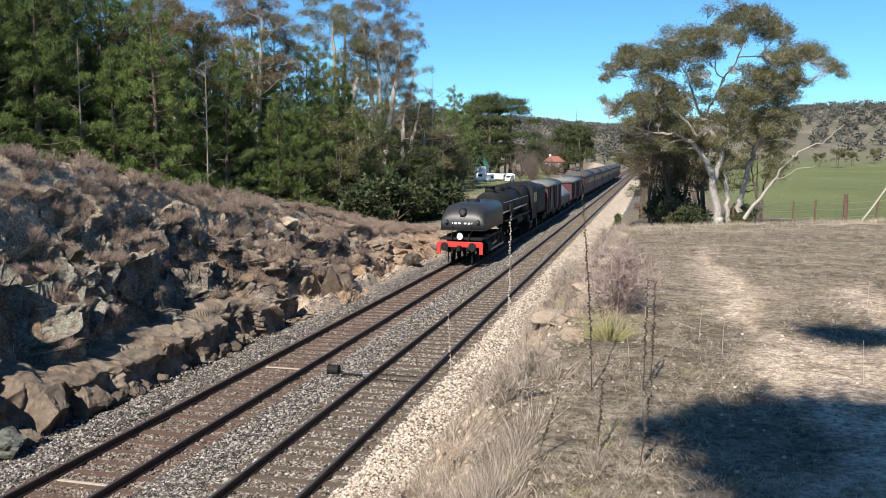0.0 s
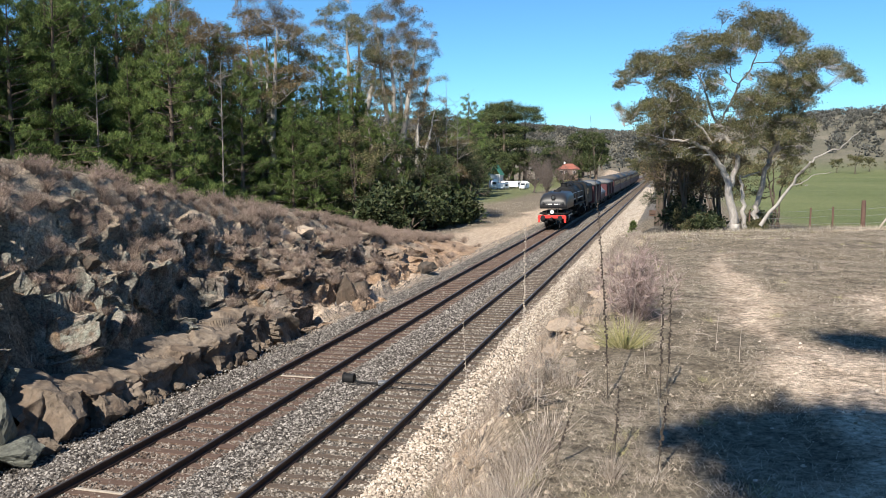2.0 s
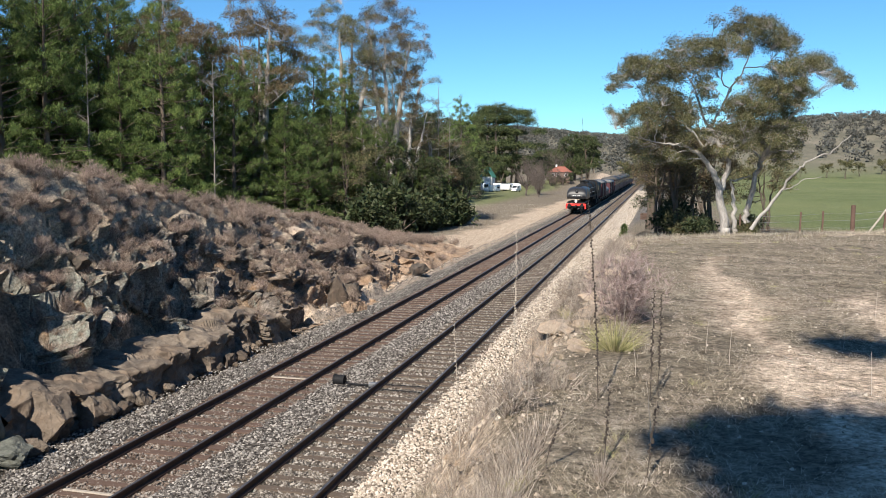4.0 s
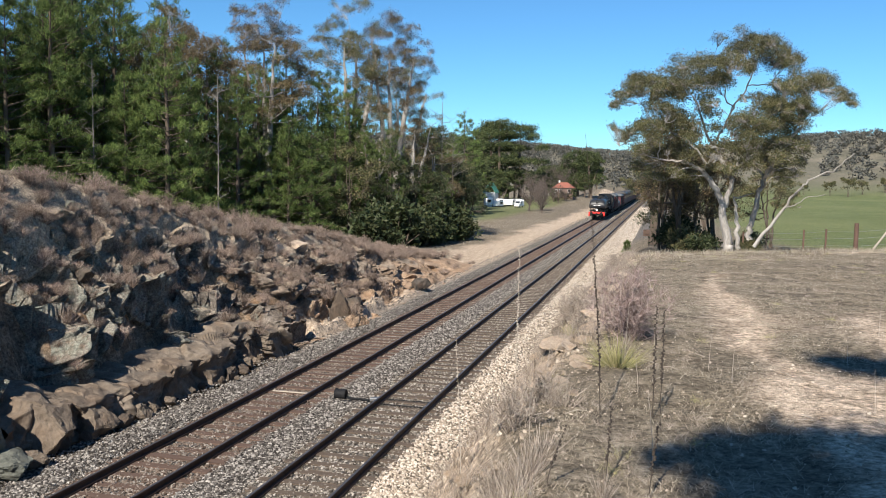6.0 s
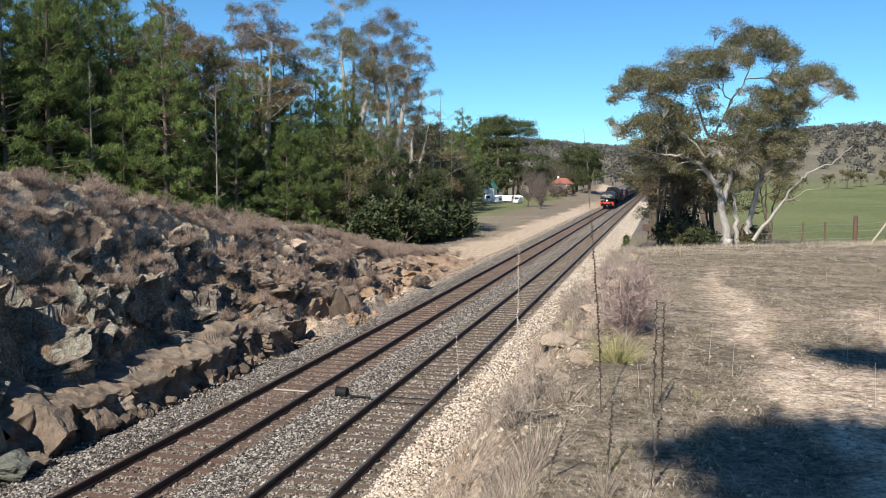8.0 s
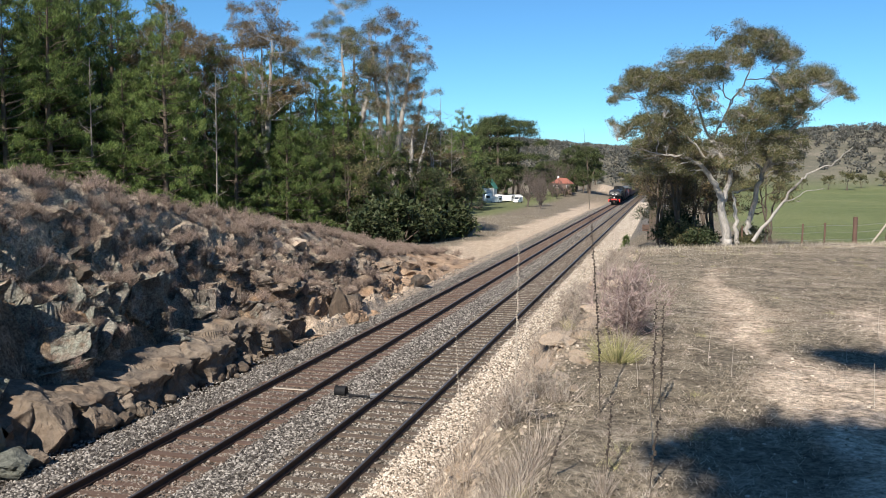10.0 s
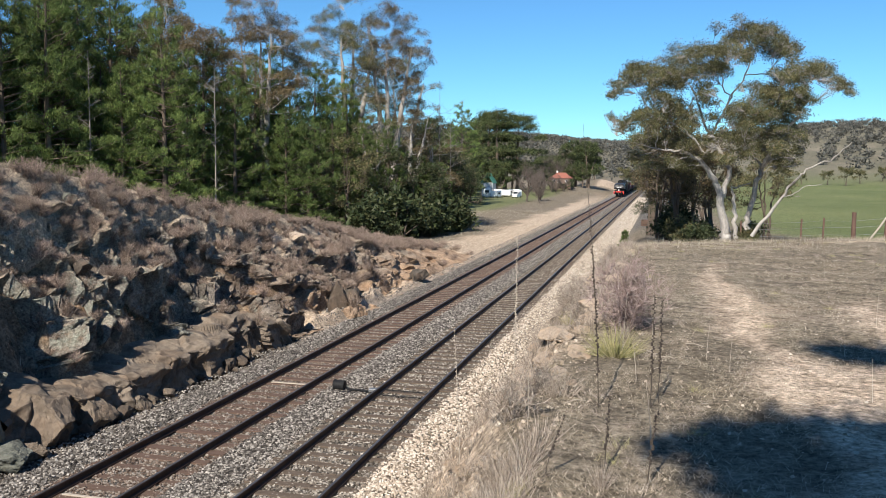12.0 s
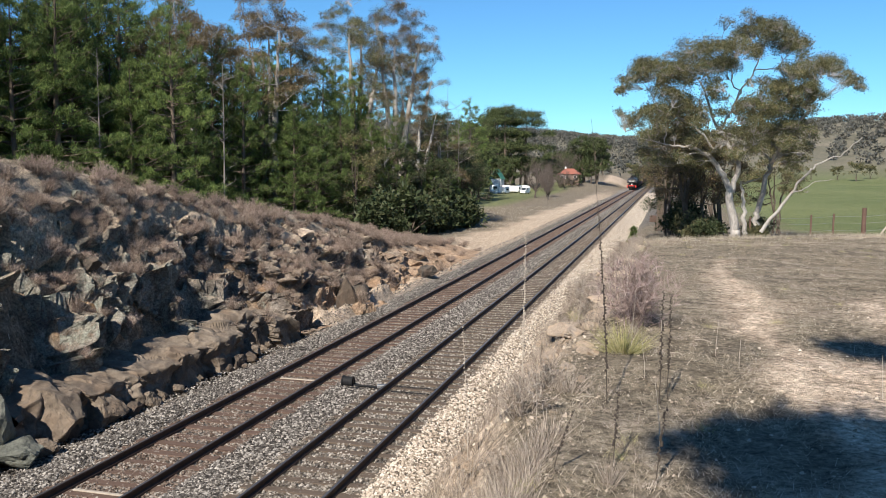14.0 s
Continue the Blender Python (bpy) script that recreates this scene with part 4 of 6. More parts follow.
def rock_mesh(seed, mat, cuts=9, rough=0.12):
    rng = np.random.default_rng(seed)
    bm = B()
    bmesh.ops.create_icosphere(bm, subdivisions=4, radius=1)
    planes = [(unit(rng.normal(size=3)), rng.uniform(0.45, 0.8)) for _ in range(cuts)]
    off = rng.uniform(0, 50, 3)
    for v in bm.verts:
        p = np.array(v.co)
        for n, d in planes:
            over = p @ n - d
            if over > 0:
                p = p - n * over * 0.93
        q = Vector(p * 1.6 + off)
        p = p * (1 + rough * noise.fractal(q, 0.9, 2.1, 5) + 0.06 * noise.noise(q * 5) + 0.03 * noise.noise(q * 13))
        v.co = Vector(p)
    me = bpy.data.meshes.new("boulder")
    bm.to_mesh(me)
    bm.free()
    me.materials.append(mat)
    return me


ROCKS = [rock_mesh(100 + k, M_ROCK, 8 + k % 5) for k in range(7)]
LICHEN_ROCKS = [rock_mesh(200 + k, M_LICHEN, 9) for k in range(3)]
RIM_ROCKS = [rock_mesh(350 + k, M_RIM, 12, 0.2) for k in range(3)]
PALE_ROCKS = [rock_mesh(300 + k, M_PALE, 14, 0.2) for k in range(4)]


def rock(me, x, y, size, sink=0.3, turn=0, tip=(0, 0), label="weathered brown boulder on the cutting's rocky face", z=None, group="boulders of the cutting"):
    ob = tagged(new("boulder", me), label, "boulder", group)
    base = ground_z(x, y) if z is None else z
    ob.matrix_world = pose(x, y, base + size[2] * (0.62 - sink), tip[0], tip[1], turn)
    ob.scale = size
    return ob


def build_rocks():
    rng = np.random.default_rng(77)
    pale = "pale sandstone boulder at the foot of the cutting"
    lich = "grey lichen-covered boulder at the foot of the cutting"
    # foot of the cutting, from near to far
    rock(LICHEN_ROCKS[0], -14.3, 13.4, (1.0, 0.95, 1.05), 0.2, 20, (0, 10), lich, -0.2)
    rock(LICHEN_ROCKS[1], -13.55, 15.0, (0.62, 0.68, 0.42), 0.1, 70, (0, 0), lich, -0.4)
    rock(LICHEN_ROCKS[2], -14.5, 15.2, (0.80, 0.60, 0.95), 0.15, 130, (0, 0), lich, -0.1)
    rock(PALE_ROCKS[0], -13.95, 16.7, (0.78, 0.8, 0.85), 0.25, 0, (0, 0), pale, -0.3)
    rock(PALE_ROCKS[1], -13.85, 18.2, (0.66, 0.8, 0.66), 0.25, 83, (0, 0), pale, -0.3)
    rock(PALE_ROCKS[3], -13.85, 28.4, (0.7, 0.8, 0.85), 0.25, 200, (0, 0), pale, -0.3)
    for i in range(24):
        y = 13.5 + i * 0.7
        g = rng.uniform(0.12, 0.34)
        rock((PALE_ROCKS + ROCKS)[i % 9], -13.35 - rng.uniform(0, 0.7), y, (g, g * 1.3, g), 0.3, i * 47, (0, 0), "broken stone at the foot of the cutting", -0.4)
    rock(ROCKS[0], -13.75, 35.0, (0.72, 0.6, 1.25), 0.15, 40, (10, 0), "upright brown pointed stone beside the ballast", -0.3)
    rock(ROCKS[1], -13.8, 36.6, (0.6, 0.7, 0.8), 0.15, 10, (0, 0), "brown rock beside the ballast", -0.3)
    rock(ROCKS[3], -13.5, 47.0, (0.7, 0.9, 0.55), 0.1, 10, (0, 0), "brown rock beside the ballast", -0.3)
    # face and shelf
    for k in range(20):
        x, y, z = on_face(rng, 0.45, 0.08, 0.9, 11, 56, 1.2)
        big = rng.uniform(0.16, 0.46) * np.interp(y, [12, 40, 60], [1.05, 0.9, 0.5])
        me = LICHEN_ROCKS[k % 3] if (k % 4 == 0 and y < 26) else ROCKS[k % 7]
        rock(me, x, y, (big * rng.uniform(0.7, 1.1), big * rng.uniform(0.8, 1.5), big * rng.uniform(0.6, 1.0)), rng.uniform(0.4, 0.6), rng.uniform(0, 360), (rng.uniform(-15, 15), rng.uniform(-15, 15)), z=z)
    for k, y in enumerate((33.6, 35.2, 37.0)):
        rock(RIM_ROCKS[k], -17.1 + 0.1 * k, y, (0.7, 1.05, 0.42), -0.5, 5 + 20 * k, (0, 0), "reddish flat slab on the rim of the cutting")
    # sandstone lumps along the near rim, and stones of the bank
    for k in range(90):
        y = 6.2 + 16 * rng.uniform()
        g = rng.uniform(0.04, 0.15) * np.interp(y, [6, 9, 14], [0.7, 1.1, 1.6])
        rock(RIM_ROCKS[k % 3], rng.uniform(-2.2, -0.85), y, (g, g * 1.4, g * 0.6), 0.55, rng.uniform(0, 180), (0, -18), "pale pinkish sandstone lump in the rim of the bank", None, "stones of the bank")
    for k in range(46):
        y = rng.uniform(5.5, 32)
        x = rng.uniform(-3.9, -1.5)
        s = rng.uniform(0.08, 0.26)
        rock(PALE_ROCKS[k % 4], x, y, (s, s * 1.2, s * 0.8), 0.3, rng.uniform(0, 360), (0, 0), "pale stone bedded in the dry bank", None, "stones of the bank")


build_rocks()


# ---- trees ----
def limb(a, b, r0, r1, rng, bend=0.12, steps=5):
    a, b = np.array(a, float), np.array(b, float)
    n = np.linalg.norm(b - a)
    side = rng.normal(size=3) * bend * n
    k = np.linspace(0, 1, steps + 1)[:, None]
    p = a + (b - a) * k + side * np.sin(k * math.pi) + rng.normal(size=(steps + 1, 3)) * n * 0.02 * np.sin(k * math.pi)
    return np.hstack([p, r0 + (r1 - r0) * k])


def pad_leaves(c, r, n, rng, size, droop=0.6, flat=0.55):
    """Leaf positions and ways of one umbrella-shaped cluster: leaves gathered in small sprays over its upper side."""
    sprays = max(6, n // 14)
    d = unit(rng.normal(size=(sprays, 3)))
    under = rng.uniform(size=sprays) < 0.8
    d[:, 2] = np.where(under, np.abs(d[:, 2]), d[:, 2])
    rad = r * rng.uniform(0.35, 1.0, (sprays, 1)) ** 0.5
    s = c + d * rad * np.array([1, 1, flat]) + np.array([0, 0, -0.12 * r])
    idx = rng.integers(0, sprays, n)
    spread = rng.normal(size=(n, 3)) * (0.16 * r + 0.05)
    way = unit(rng.normal(size=(n, 3)) * 0.8 + d[idx] * 0.6 + np.array([0, 0, -droop]))
    return s[idx] + spread, way, s


def gum_tree(name, label, trunks, pads, leaf_mat, at, seed, leaf_size=0.22, density=420, bark=M_BARK, bearing=99, flat=0.55, twigs=8):
    """A gum: trunks as paths of (x, y, z, radius); pads (x, y, z, radius) of leaves, each fed by a branch from the nearest limb."""
    rng = np.random.default_rng(seed)
    t = empty(name, label, "tree", at=at)
    paths, nodes = [], []
    for path in trunks:
        p = np.array(path, float)
        k = np.linspace(0, len(p) - 1, 5 * (len(p) - 1) + 1)
        fine = np.stack([np.interp(k, range(len(p)), p[:, i]) for i in range(4)], 1)
        fine[1:-1, :3] += rng.normal(size=(len(fine) - 2, 3)) * 0.05
        paths.append(fine)
        if len(nodes) < bearing:
            nodes.append(fine[len(fine) // 3:])
    nodes = np.concatenate(nodes)
    cs, ws = [], []
    for x, y, z, r in pads:
        c = np.array([x, y, z])
        below = nodes[nodes[:, 2] < z + 0.3] if (nodes[:, 2] < z + 0.3).any() else nodes
        src = below[np.argmin(np.linalg.norm(below[:, :3] - c, axis=1) + 0.4 * np.maximum(0, below[:, 2] - z + 1.0))]
        br = limb(src[:3], c - np.array([0, 0, r * 0.2]), min(src[3] * 0.6, 0.07), 0.014, rng)
        paths.append(br)
        nodes = np.concatenate([nodes, br[2:]])
        p, w, s = pad_leaves(c, r, int(density * r * r), rng, leaf_size, 0.6, flat)
        cs.append(p)
        ws.append(w)
        for q in s[:: max(1, len(s) // twigs)]:
            paths.append(limb(br[3, :3], q, 0.015, 0.006, rng, 0.12, 3))
    v, f = tubes(paths, 7)
    part_np("trunk", v, f, bark, t, "", False)
    cs, ws = np.concatenate(cs), np.concatenate(ws)
    v, f = leaves(cs, ws, leaf_size, leaf_size * 0.2, rng)
    part_np("crown", v, f, leaf_mat, t)
    return t


def pads_in(n, rng, centre, size, rmin, rmax):
    """Leaf pads over the upper shell of an egg-shaped crown."""
    out = []
    for _ in range(n):
        d = unit(rng.normal(size=3))
        d[2] = d[2] if d[2] > -0.6 else -d[2]
        p = np.array(centre) + d * np.array(size) * rng.uniform(0.45, 1.0)
        out.append((*p, rng.uniform(rmin, rmax)))
    return out


def field_gum():
    """The big pale gum on the shelf's edge, with several trunks."""
    def P(a, b, y, r):
        return ((a - 478) * 0.0160, y, (785 - b) * 0.01645, r)
    trunks = [
        [P(478, 800, 0, 0.44), P(474, 760, 0, 0.36), P(455, 640, 0, 0.28), P(430, 580, -0.1, 0.22), P(370, 512, -0.4, 0.17), P(320, 488, -0.8, 0.12), P(240, 484, -1.2, 0.07), P(190, 470, -1.4, 0.04)],
        [P(460, 640, 0, 0.22), P(482, 560, 0.2, 0.19), P(440, 470, 0.4, 0.16), P(392, 390, 0.6, 0.12), P(350, 275, 0.8, 0.08), P(300, 210, 1.0, 0.04)],
        [P(440, 470, 0.4, 0.12), P(400, 500, -0.3, 0.12), P(330, 420, -0.6, 0.10), P(262, 385, -0.9, 0.07), P(190, 372, -1.1, 0.04)],
        [P(415, 430, 0.5, 0.11), P(460, 340, 0.9, 0.10), P(480, 290, 1.0, 0.09), P(525, 225, 1.0, 0.07), P(560, 120, 0.9, 0.05), P(600, 80, 0.8, 0.03)],
        [P(472, 310, 1.0, 0.08), P(440, 225, 1.2, 0.06), P(420, 160, 1.2, 0.03)],
        [P(525, 225, 1.0, 0.06), P(600, 225, 0.5, 0.05), P(650, 130, 0.3, 0.03)],
        [P(548, 760, 1.2, 0.26), P(556, 700, 1.2, 0.22), P(575, 600, 1.2, 0.19), P(600, 520, 1.1, 0.17), P(652, 430, 0.9, 0.14), P(702, 370, 0.7, 0.11), P(722, 300, 0.6, 0.08), P(705, 225, 0.5, 0.04)],
        [P(590, 540, 1.1, 0.11), P(545, 470, 1.4, 0.09), P(490, 400, 1.6, 0.06), P(470, 350, 1.6, 0.03)],
        [P(702, 370, 0.7, 0.07), P(686, 320, 0.4, 0.06), P(740, 250, 0.2, 0.04), P(800, 225, 0.1, 0.02)],
        [P(230, 480, -1.2, 0.06), P(232, 400, -1.3, 0.05), P(190, 330, -1.0, 0.04), P(130, 240, -0.8, 0.02)],
        [P(515, 785, 0.6, 0.20), P(502, 690, 0.7, 0.16), P(492, 610, 0.8, 0.10), P(560, 590, 0.9, 0.05)],
        [P(560, 770, -0.4, 0.16), P(640, 652, -0.6, 0.13), P(690, 572, -0.8, 0.11), P(722, 545, -0.8, 0.08), P(790, 515, -0.9, 0.06), P(856, 456, -1.0, 0.03)],
        [P(650, 636, -0.7, 0.05), P(712, 608, -0.8, 0.04), P(775, 590, -0.9, 0.02)],
        [P(690, 632, -0.7, 0.03), P(708, 632, -0.8, 0.015)],
    ]
    crown = [(480, 72, 42), (532, 62, 40), (585, 72, 48), (632, 98, 38), (664, 126, 38), (612, 142, 40), (450, 98, 26), (560, 112, 40),
             (342, 148, 48), (402, 140, 52), (462, 132, 50), (512, 142, 38), (300, 168, 42), (382, 192, 50), (330, 212, 42), (440, 182, 36), (270, 200, 40),
             (130, 212, 42), (172, 192, 42), (214, 188, 40), (96, 246, 30), (70, 282, 22), (160, 238, 30), (242, 222, 40), (66, 350, 18), (290, 250, 40),
             (132, 368, 36), (180, 346, 42), (232, 336, 42), (282, 332, 42), (322, 348, 34), (200, 378, 36), (262, 366, 34), (112, 392, 20),
             (480, 345, 38), (522, 322, 44), (572, 312, 44), (500, 374, 38), (552, 362, 36), (604, 342, 36), (622, 292, 46), (642, 252, 46), (380, 250, 34), (400, 300, 30),
             (690, 205, 44), (732, 188, 44), (772, 200, 36), (662, 232, 40), (804, 236, 32), (832, 250, 26), (852, 274, 18), (690, 296, 40), (646, 336, 40), (704, 346, 34),
             (662, 386, 38), (702, 424, 30), (620, 404, 34), (572, 432, 38), (522, 424, 38), (600, 470, 28), (480, 440, 30), (330, 400, 30), (560, 250, 26), (300, 300, 34), (420, 352, 30), (395, 440, 34), (280, 430, 38), (450, 412, 30), (345, 462, 36), (676, 470, 30), (505, 482, 32), (540, 446, 34), (610, 205, 28), (250, 290, 32), (730, 300, 26), (610, 500, 30), (660, 520, 26), (440, 500, 28), (700, 270, 34), (230, 440, 38), (165, 432, 34), (155, 490, 30), (540, 396, 36), (640, 456, 34), (560, 484, 32), (205, 280, 28), (596, 272, 32), (650, 300, 34), (215, 250, 34), (290, 520, 34), (225, 530, 34), (350, 540, 34)]
    rng = np.random.default_rng(9)
    pads = []
    for a, b, r in crown:
        for share in (0.9, 0.75, 0.62, 0.55, 0.5):
            dy = rng.uniform(-2.8, 2.8)
            k = 1 + dy / 50
            off = rng.normal(size=2) * r * 0.016 * (0.1 if share > 0.8 else 0.7)
            x, _, z, _ = P(a, b, 0, 0)
            pads.append(((3.67 + x + off[0]) * k - 3.67, dy, 3.68 + (z * 0.965 + off[1] * 0.6 - 3.68) * k, r * 0.0165 * share))
    trunks = [[(x, y, z, q * (0.72 if q > 0.15 else 0.58)) for x, y, z, q in path] for path in trunks]
    gum_tree("gum_tree", "large pale-barked gum tree with several trunks on dry grass", trunks, pads, M_GUM, (3.67, 50, 2.44), 11, 0.105, 2300, M_BARK, 10, 0.75, 7)


field_gum()


def plain_gum(name, label, at, height, spread, seed, mat, n=26, density=260, leaf_size=0.32, bark=M_BARK, low=0.45, fine=(0.14, 0.30), twigs=8):
    rng = np.random.default_rng(seed)
    r = (height * 0.018 + 0.05) * (0.55 if height < 10 else 1.0)
    trunks = []
    for k in range(3):
        a = rng.uniform(0, 6.28)
        lean = spread * (0.15 if k == 0 else 0.55)
        trunks.append([(k * 0.3, 0, -0.4, r), (math.cos(a) * lean * 0.25, math.sin(a) * lean * 0.25, height * 0.35, r * 0.75), (math.cos(a) * lean * 0.7, math.sin(a) * lean * 0.7, height * 0.6, r * 0.45), (math.cos(a) * lean, math.sin(a) * lean, height * 0.8, r * 0.12)])
    pads = pads_in(n, rng, (0, 0, height * (0.5 + 0.5 * low)), (spread, spread, height * (0.5 - 0.45 * low)), spread * fine[0], spread * fine[1])
    return gum_tree(name, label, trunks, pads, mat, at, seed, leaf_size, density, bark, 99, 0.5, twigs)


def pine_tree(height, spread, seed, tufts=7, per=54, needle=0.19, mat=M_PINE):
    """A young pine: a straight trunk, whorls of branches set apart, each a flat fan of needle tufts, some dead and bare."""
    rng = np.random.default_rng(seed)
    t = empty("pine_tree", "dense dark green pine tree behind the cutting", "tree", "pines behind the cutting")
    paths = [np.array([(0, 0, -0.5, height * 0.014 + 0.03), (0.1, 0, height * 0.5, height * 0.009 + 0.015), (0, 0.1, height * 1.04, 0.01)])]
    cs, ws = [], []
    z = height * 0.05
    lobe = rng.uniform(0, 6.28, 3)
    f = spread / 3

    def spray(c, d):
        w = unit(rng.normal(size=(per, 3)) * 0.6 + d * 0.45 + np.array([0, 0, 0.85]))
        cs.append(c[None] + rng.normal(size=(per, 3)) * 0.09 * f)
        ws.append(w)

    while z < height * 0.98:
        k = z / height
        reach = spread * (1 - k) ** 0.62 * rng.uniform(0.75, 1.15) + 0.28 * f
        count = 6 if k < 0.85 else 4
        turn = rng.uniform(0, 6.28)
        for b in range(count):
            a = turn + b * 6.283 / count + rng.uniform(-0.35, 0.35)
            L = reach * rng.uniform(0.6, 1.1) * (1 + 0.22 * math.sin(2 * a + lobe[0] + 5 * k))
            d = np.array([math.cos(a), math.sin(a), 0])
            side = np.array([-d[1], d[0], 0])
            root = np.array([0, 0, z + rng.uniform(-0.4, 0.4) * f])
            tip = root + d * L + np.array([0, 0, L * (rng.uniform(-0.08, 0.22) + 0.5 * k)])
            paths.append(limb(root, tip, 0.04 * (1 - k) * f + 0.012, 0.010, rng, 0.06, 3))
            if k < 0.45 and rng.uniform() < 0.12:
                continue
            for _ in range(max(3, int(tufts * (0.25 + L / spread)))):
                s = rng.uniform(0.3, 1.0) ** 0.7
                c = root * (1 - s) + tip * s + side * rng.normal() * 0.22 * L * (1.1 - 0.5 * s) + np.array([0, 0, rng.normal() * 0.13 * f])
                spray(c, d)
        z += height * rng.uniform(0.042, 0.066)
    for q in (0.95, 1.0, 1.03):
        spray(np.array([0, 0.09, height * q]), np.array([0, 0, 1.0]))
    v, fc = tubes(paths, 5)
    part_np("trunk", v, fc, M_BARK_DARK, t, "", False)
    v, fc = blades(np.concatenate(cs), np.concatenate(ws), needle, needle * 0.09, rng)
    part_np("crown", v, fc, mat, t)
    return t


def leafy_shrub(seed, mat, n=1500, size=0.16, label="dark leafy shrub at the edge of the trees"):
    rng = np.random.default_rng(seed)
    t = empty("shrub", label, "shrub", "shrubs under the trees")
    pads = pads_in(9, rng, (0, 0, 0.55), (0.75, 0.75, 0.5), 0.25, 0.42)
    paths = [limb((0, 0, -0.2), p[:3], 0.03, 0.008, rng, 0.1, 3) for p in pads]
    v, f = tubes(paths, 5)
    part_np("stem", v, f, M_BARK_DARK, t, "", False)
    got = [pad_leaves(np.array(p[:3]), p[3], n // 9, rng, size, 0.1, 0.9) for p in pads]
    v, f = leaves(np.concatenate([g[0] for g in got]), np.concatenate([g[1] for g in got]), size, size * 0.25, rng)
    part_np("foliage", v, f, mat, t)
    return t


def placed(ob, x, y, scale, turn, sink=0.1, used=set()):
    """Put the first call's thing itself, later calls a copy of it."""
    m = pose(x, y, ground_z(x, y) - sink, 0, 0, turn)
    if ob.name in used:
        ob = copy_thing(ob, m)
        ob.scale = (scale, scale, scale * 1.0)
    else:
        used.add(ob.name)
        ob.matrix_world = m
        ob.scale = (scale, scale, scale)
    return ob


def build_woods():
    pines = [pine_tree(11.5, 3.1, 21), pine_tree(13, 3.4, 22), pine_tree(10, 3.2, 23), pine_tree(12.5, 3.0, 24)]
    rng = np.random.default_rng(31)
    k = 0
    # rows along the slanting edge of the wood, from the far left to the end by the track
    for row in range(4):
        d = 0.0
        while d < 54:
            k = d / 54
            x = -49.0 + 29.0 * k - 3.3 * row + rng.uniform(-1.3, 1.3)
            y = 38.0 + 44.0 * k + 2.2 * row + rng.uniform(-1.3, 1.3)
            s = (0.95 + 0.14 * row) * rng.uniform(0.85, 1.15) * np.interp(k, [0, 0.5, 0.75, 1], [1.38, 1.22, 0.95, 0.55])
            placed(pines[int(rng.integers(0, 4))], x, y, s, rng.uniform(0, 360))
            d += rng.uniform(2.4, 3.9)
    # gums among them
    mats = (M_GUM_BROWN, M_GUM, M_GUM_BROWN, M_GUM, M_GUM_BROWN, M_GUM, M_GUM_BROWN)
    for i, (x, y, h, sp) in enumerate(((-26.0, 80, 22.0, 4.8), (-29.5, 78, 23.0, 5.0), (-33.5, 68, 21.0, 5.2), (-27.5, 88, 19, 4.8), (-38, 62, 19, 5), (-46, 44, 21, 5), (-24.0, 80, 14, 3.6), (-22.5, 84, 10.5, 3.2), (-25, 74, 12, 3.2))):
        plain_gum("gum_tree", "tall thin gum tree with bronze leaves among pines" if i % 2 == 0 else "tall grey-green gum tree among pines", (x, y, ground_z(x, y)), h, sp, 40 + i, mats[i % 7], 84 if h > 15 else 36, 700, 0.15, M_BARK, 0.36 if h > 15 else 0.15, (0.08, 0.20), 5)
    for x, y, s in ((-35.0, 150, 1.55), (-38.0, 158, 1.15), (-31.0, 122, 0.9)):
        placed(pines[0], x, y, s, x * 40)
    for i, (x, y, h, sp) in enumerate(((-23.5, 86, 9.8, 3.0), (-21.8, 89, 8.2, 2.6), (-20.5, 90, 6.8, 2.2), (-25.5, 88, 10.5, 3.0), (-22.5, 80, 7.5, 2.6), (-28, 95, 10, 3.5), (-24, 97, 8.5, 3.2), (-24.5, 74, 8.6, 3.0), (-22.6, 77, 7.6, 2.8), (-26.6, 70, 8.8, 3.0))):
        plain_gum("bushy_tree", "dark bushy tree at the end of the woods", (x, y, ground_z(x, y)), h, sp, 640 + i, M_DARKLEAF if i % 3 else M_GUM, 34, 420, 0.2, M_BARK_DARK, 0.05)
    shrub = [leafy_shrub(61, M_DARKLEAF), leafy_shrub(62, M_DARKLEAF), leafy_shrub(63, M_PINE_FAR)]
    for i in range(60):
        y = 40 + 46 * rng.uniform()
        x = np.interp(y, [38, 60, 86], [-44.0, -31.0, -18.5]) + rng.uniform(-1.5, 1.0)
        placed(shrub[i % 3], x, y, rng.uniform(0.9, 2.2), rng.uniform(0, 360))
    for i in range(26):
        y = rng.uniform(66, 90)
        x = np.interp(y, [60, 74, 84, 90], [-21.0, -20.0, -19.5, -23]) + rng.uniform(-3.5, 0.3)
        placed(shrub[i % 2], x, y, rng.uniform(1.6, 3.4), rng.uniform(0, 360))


build_woods()


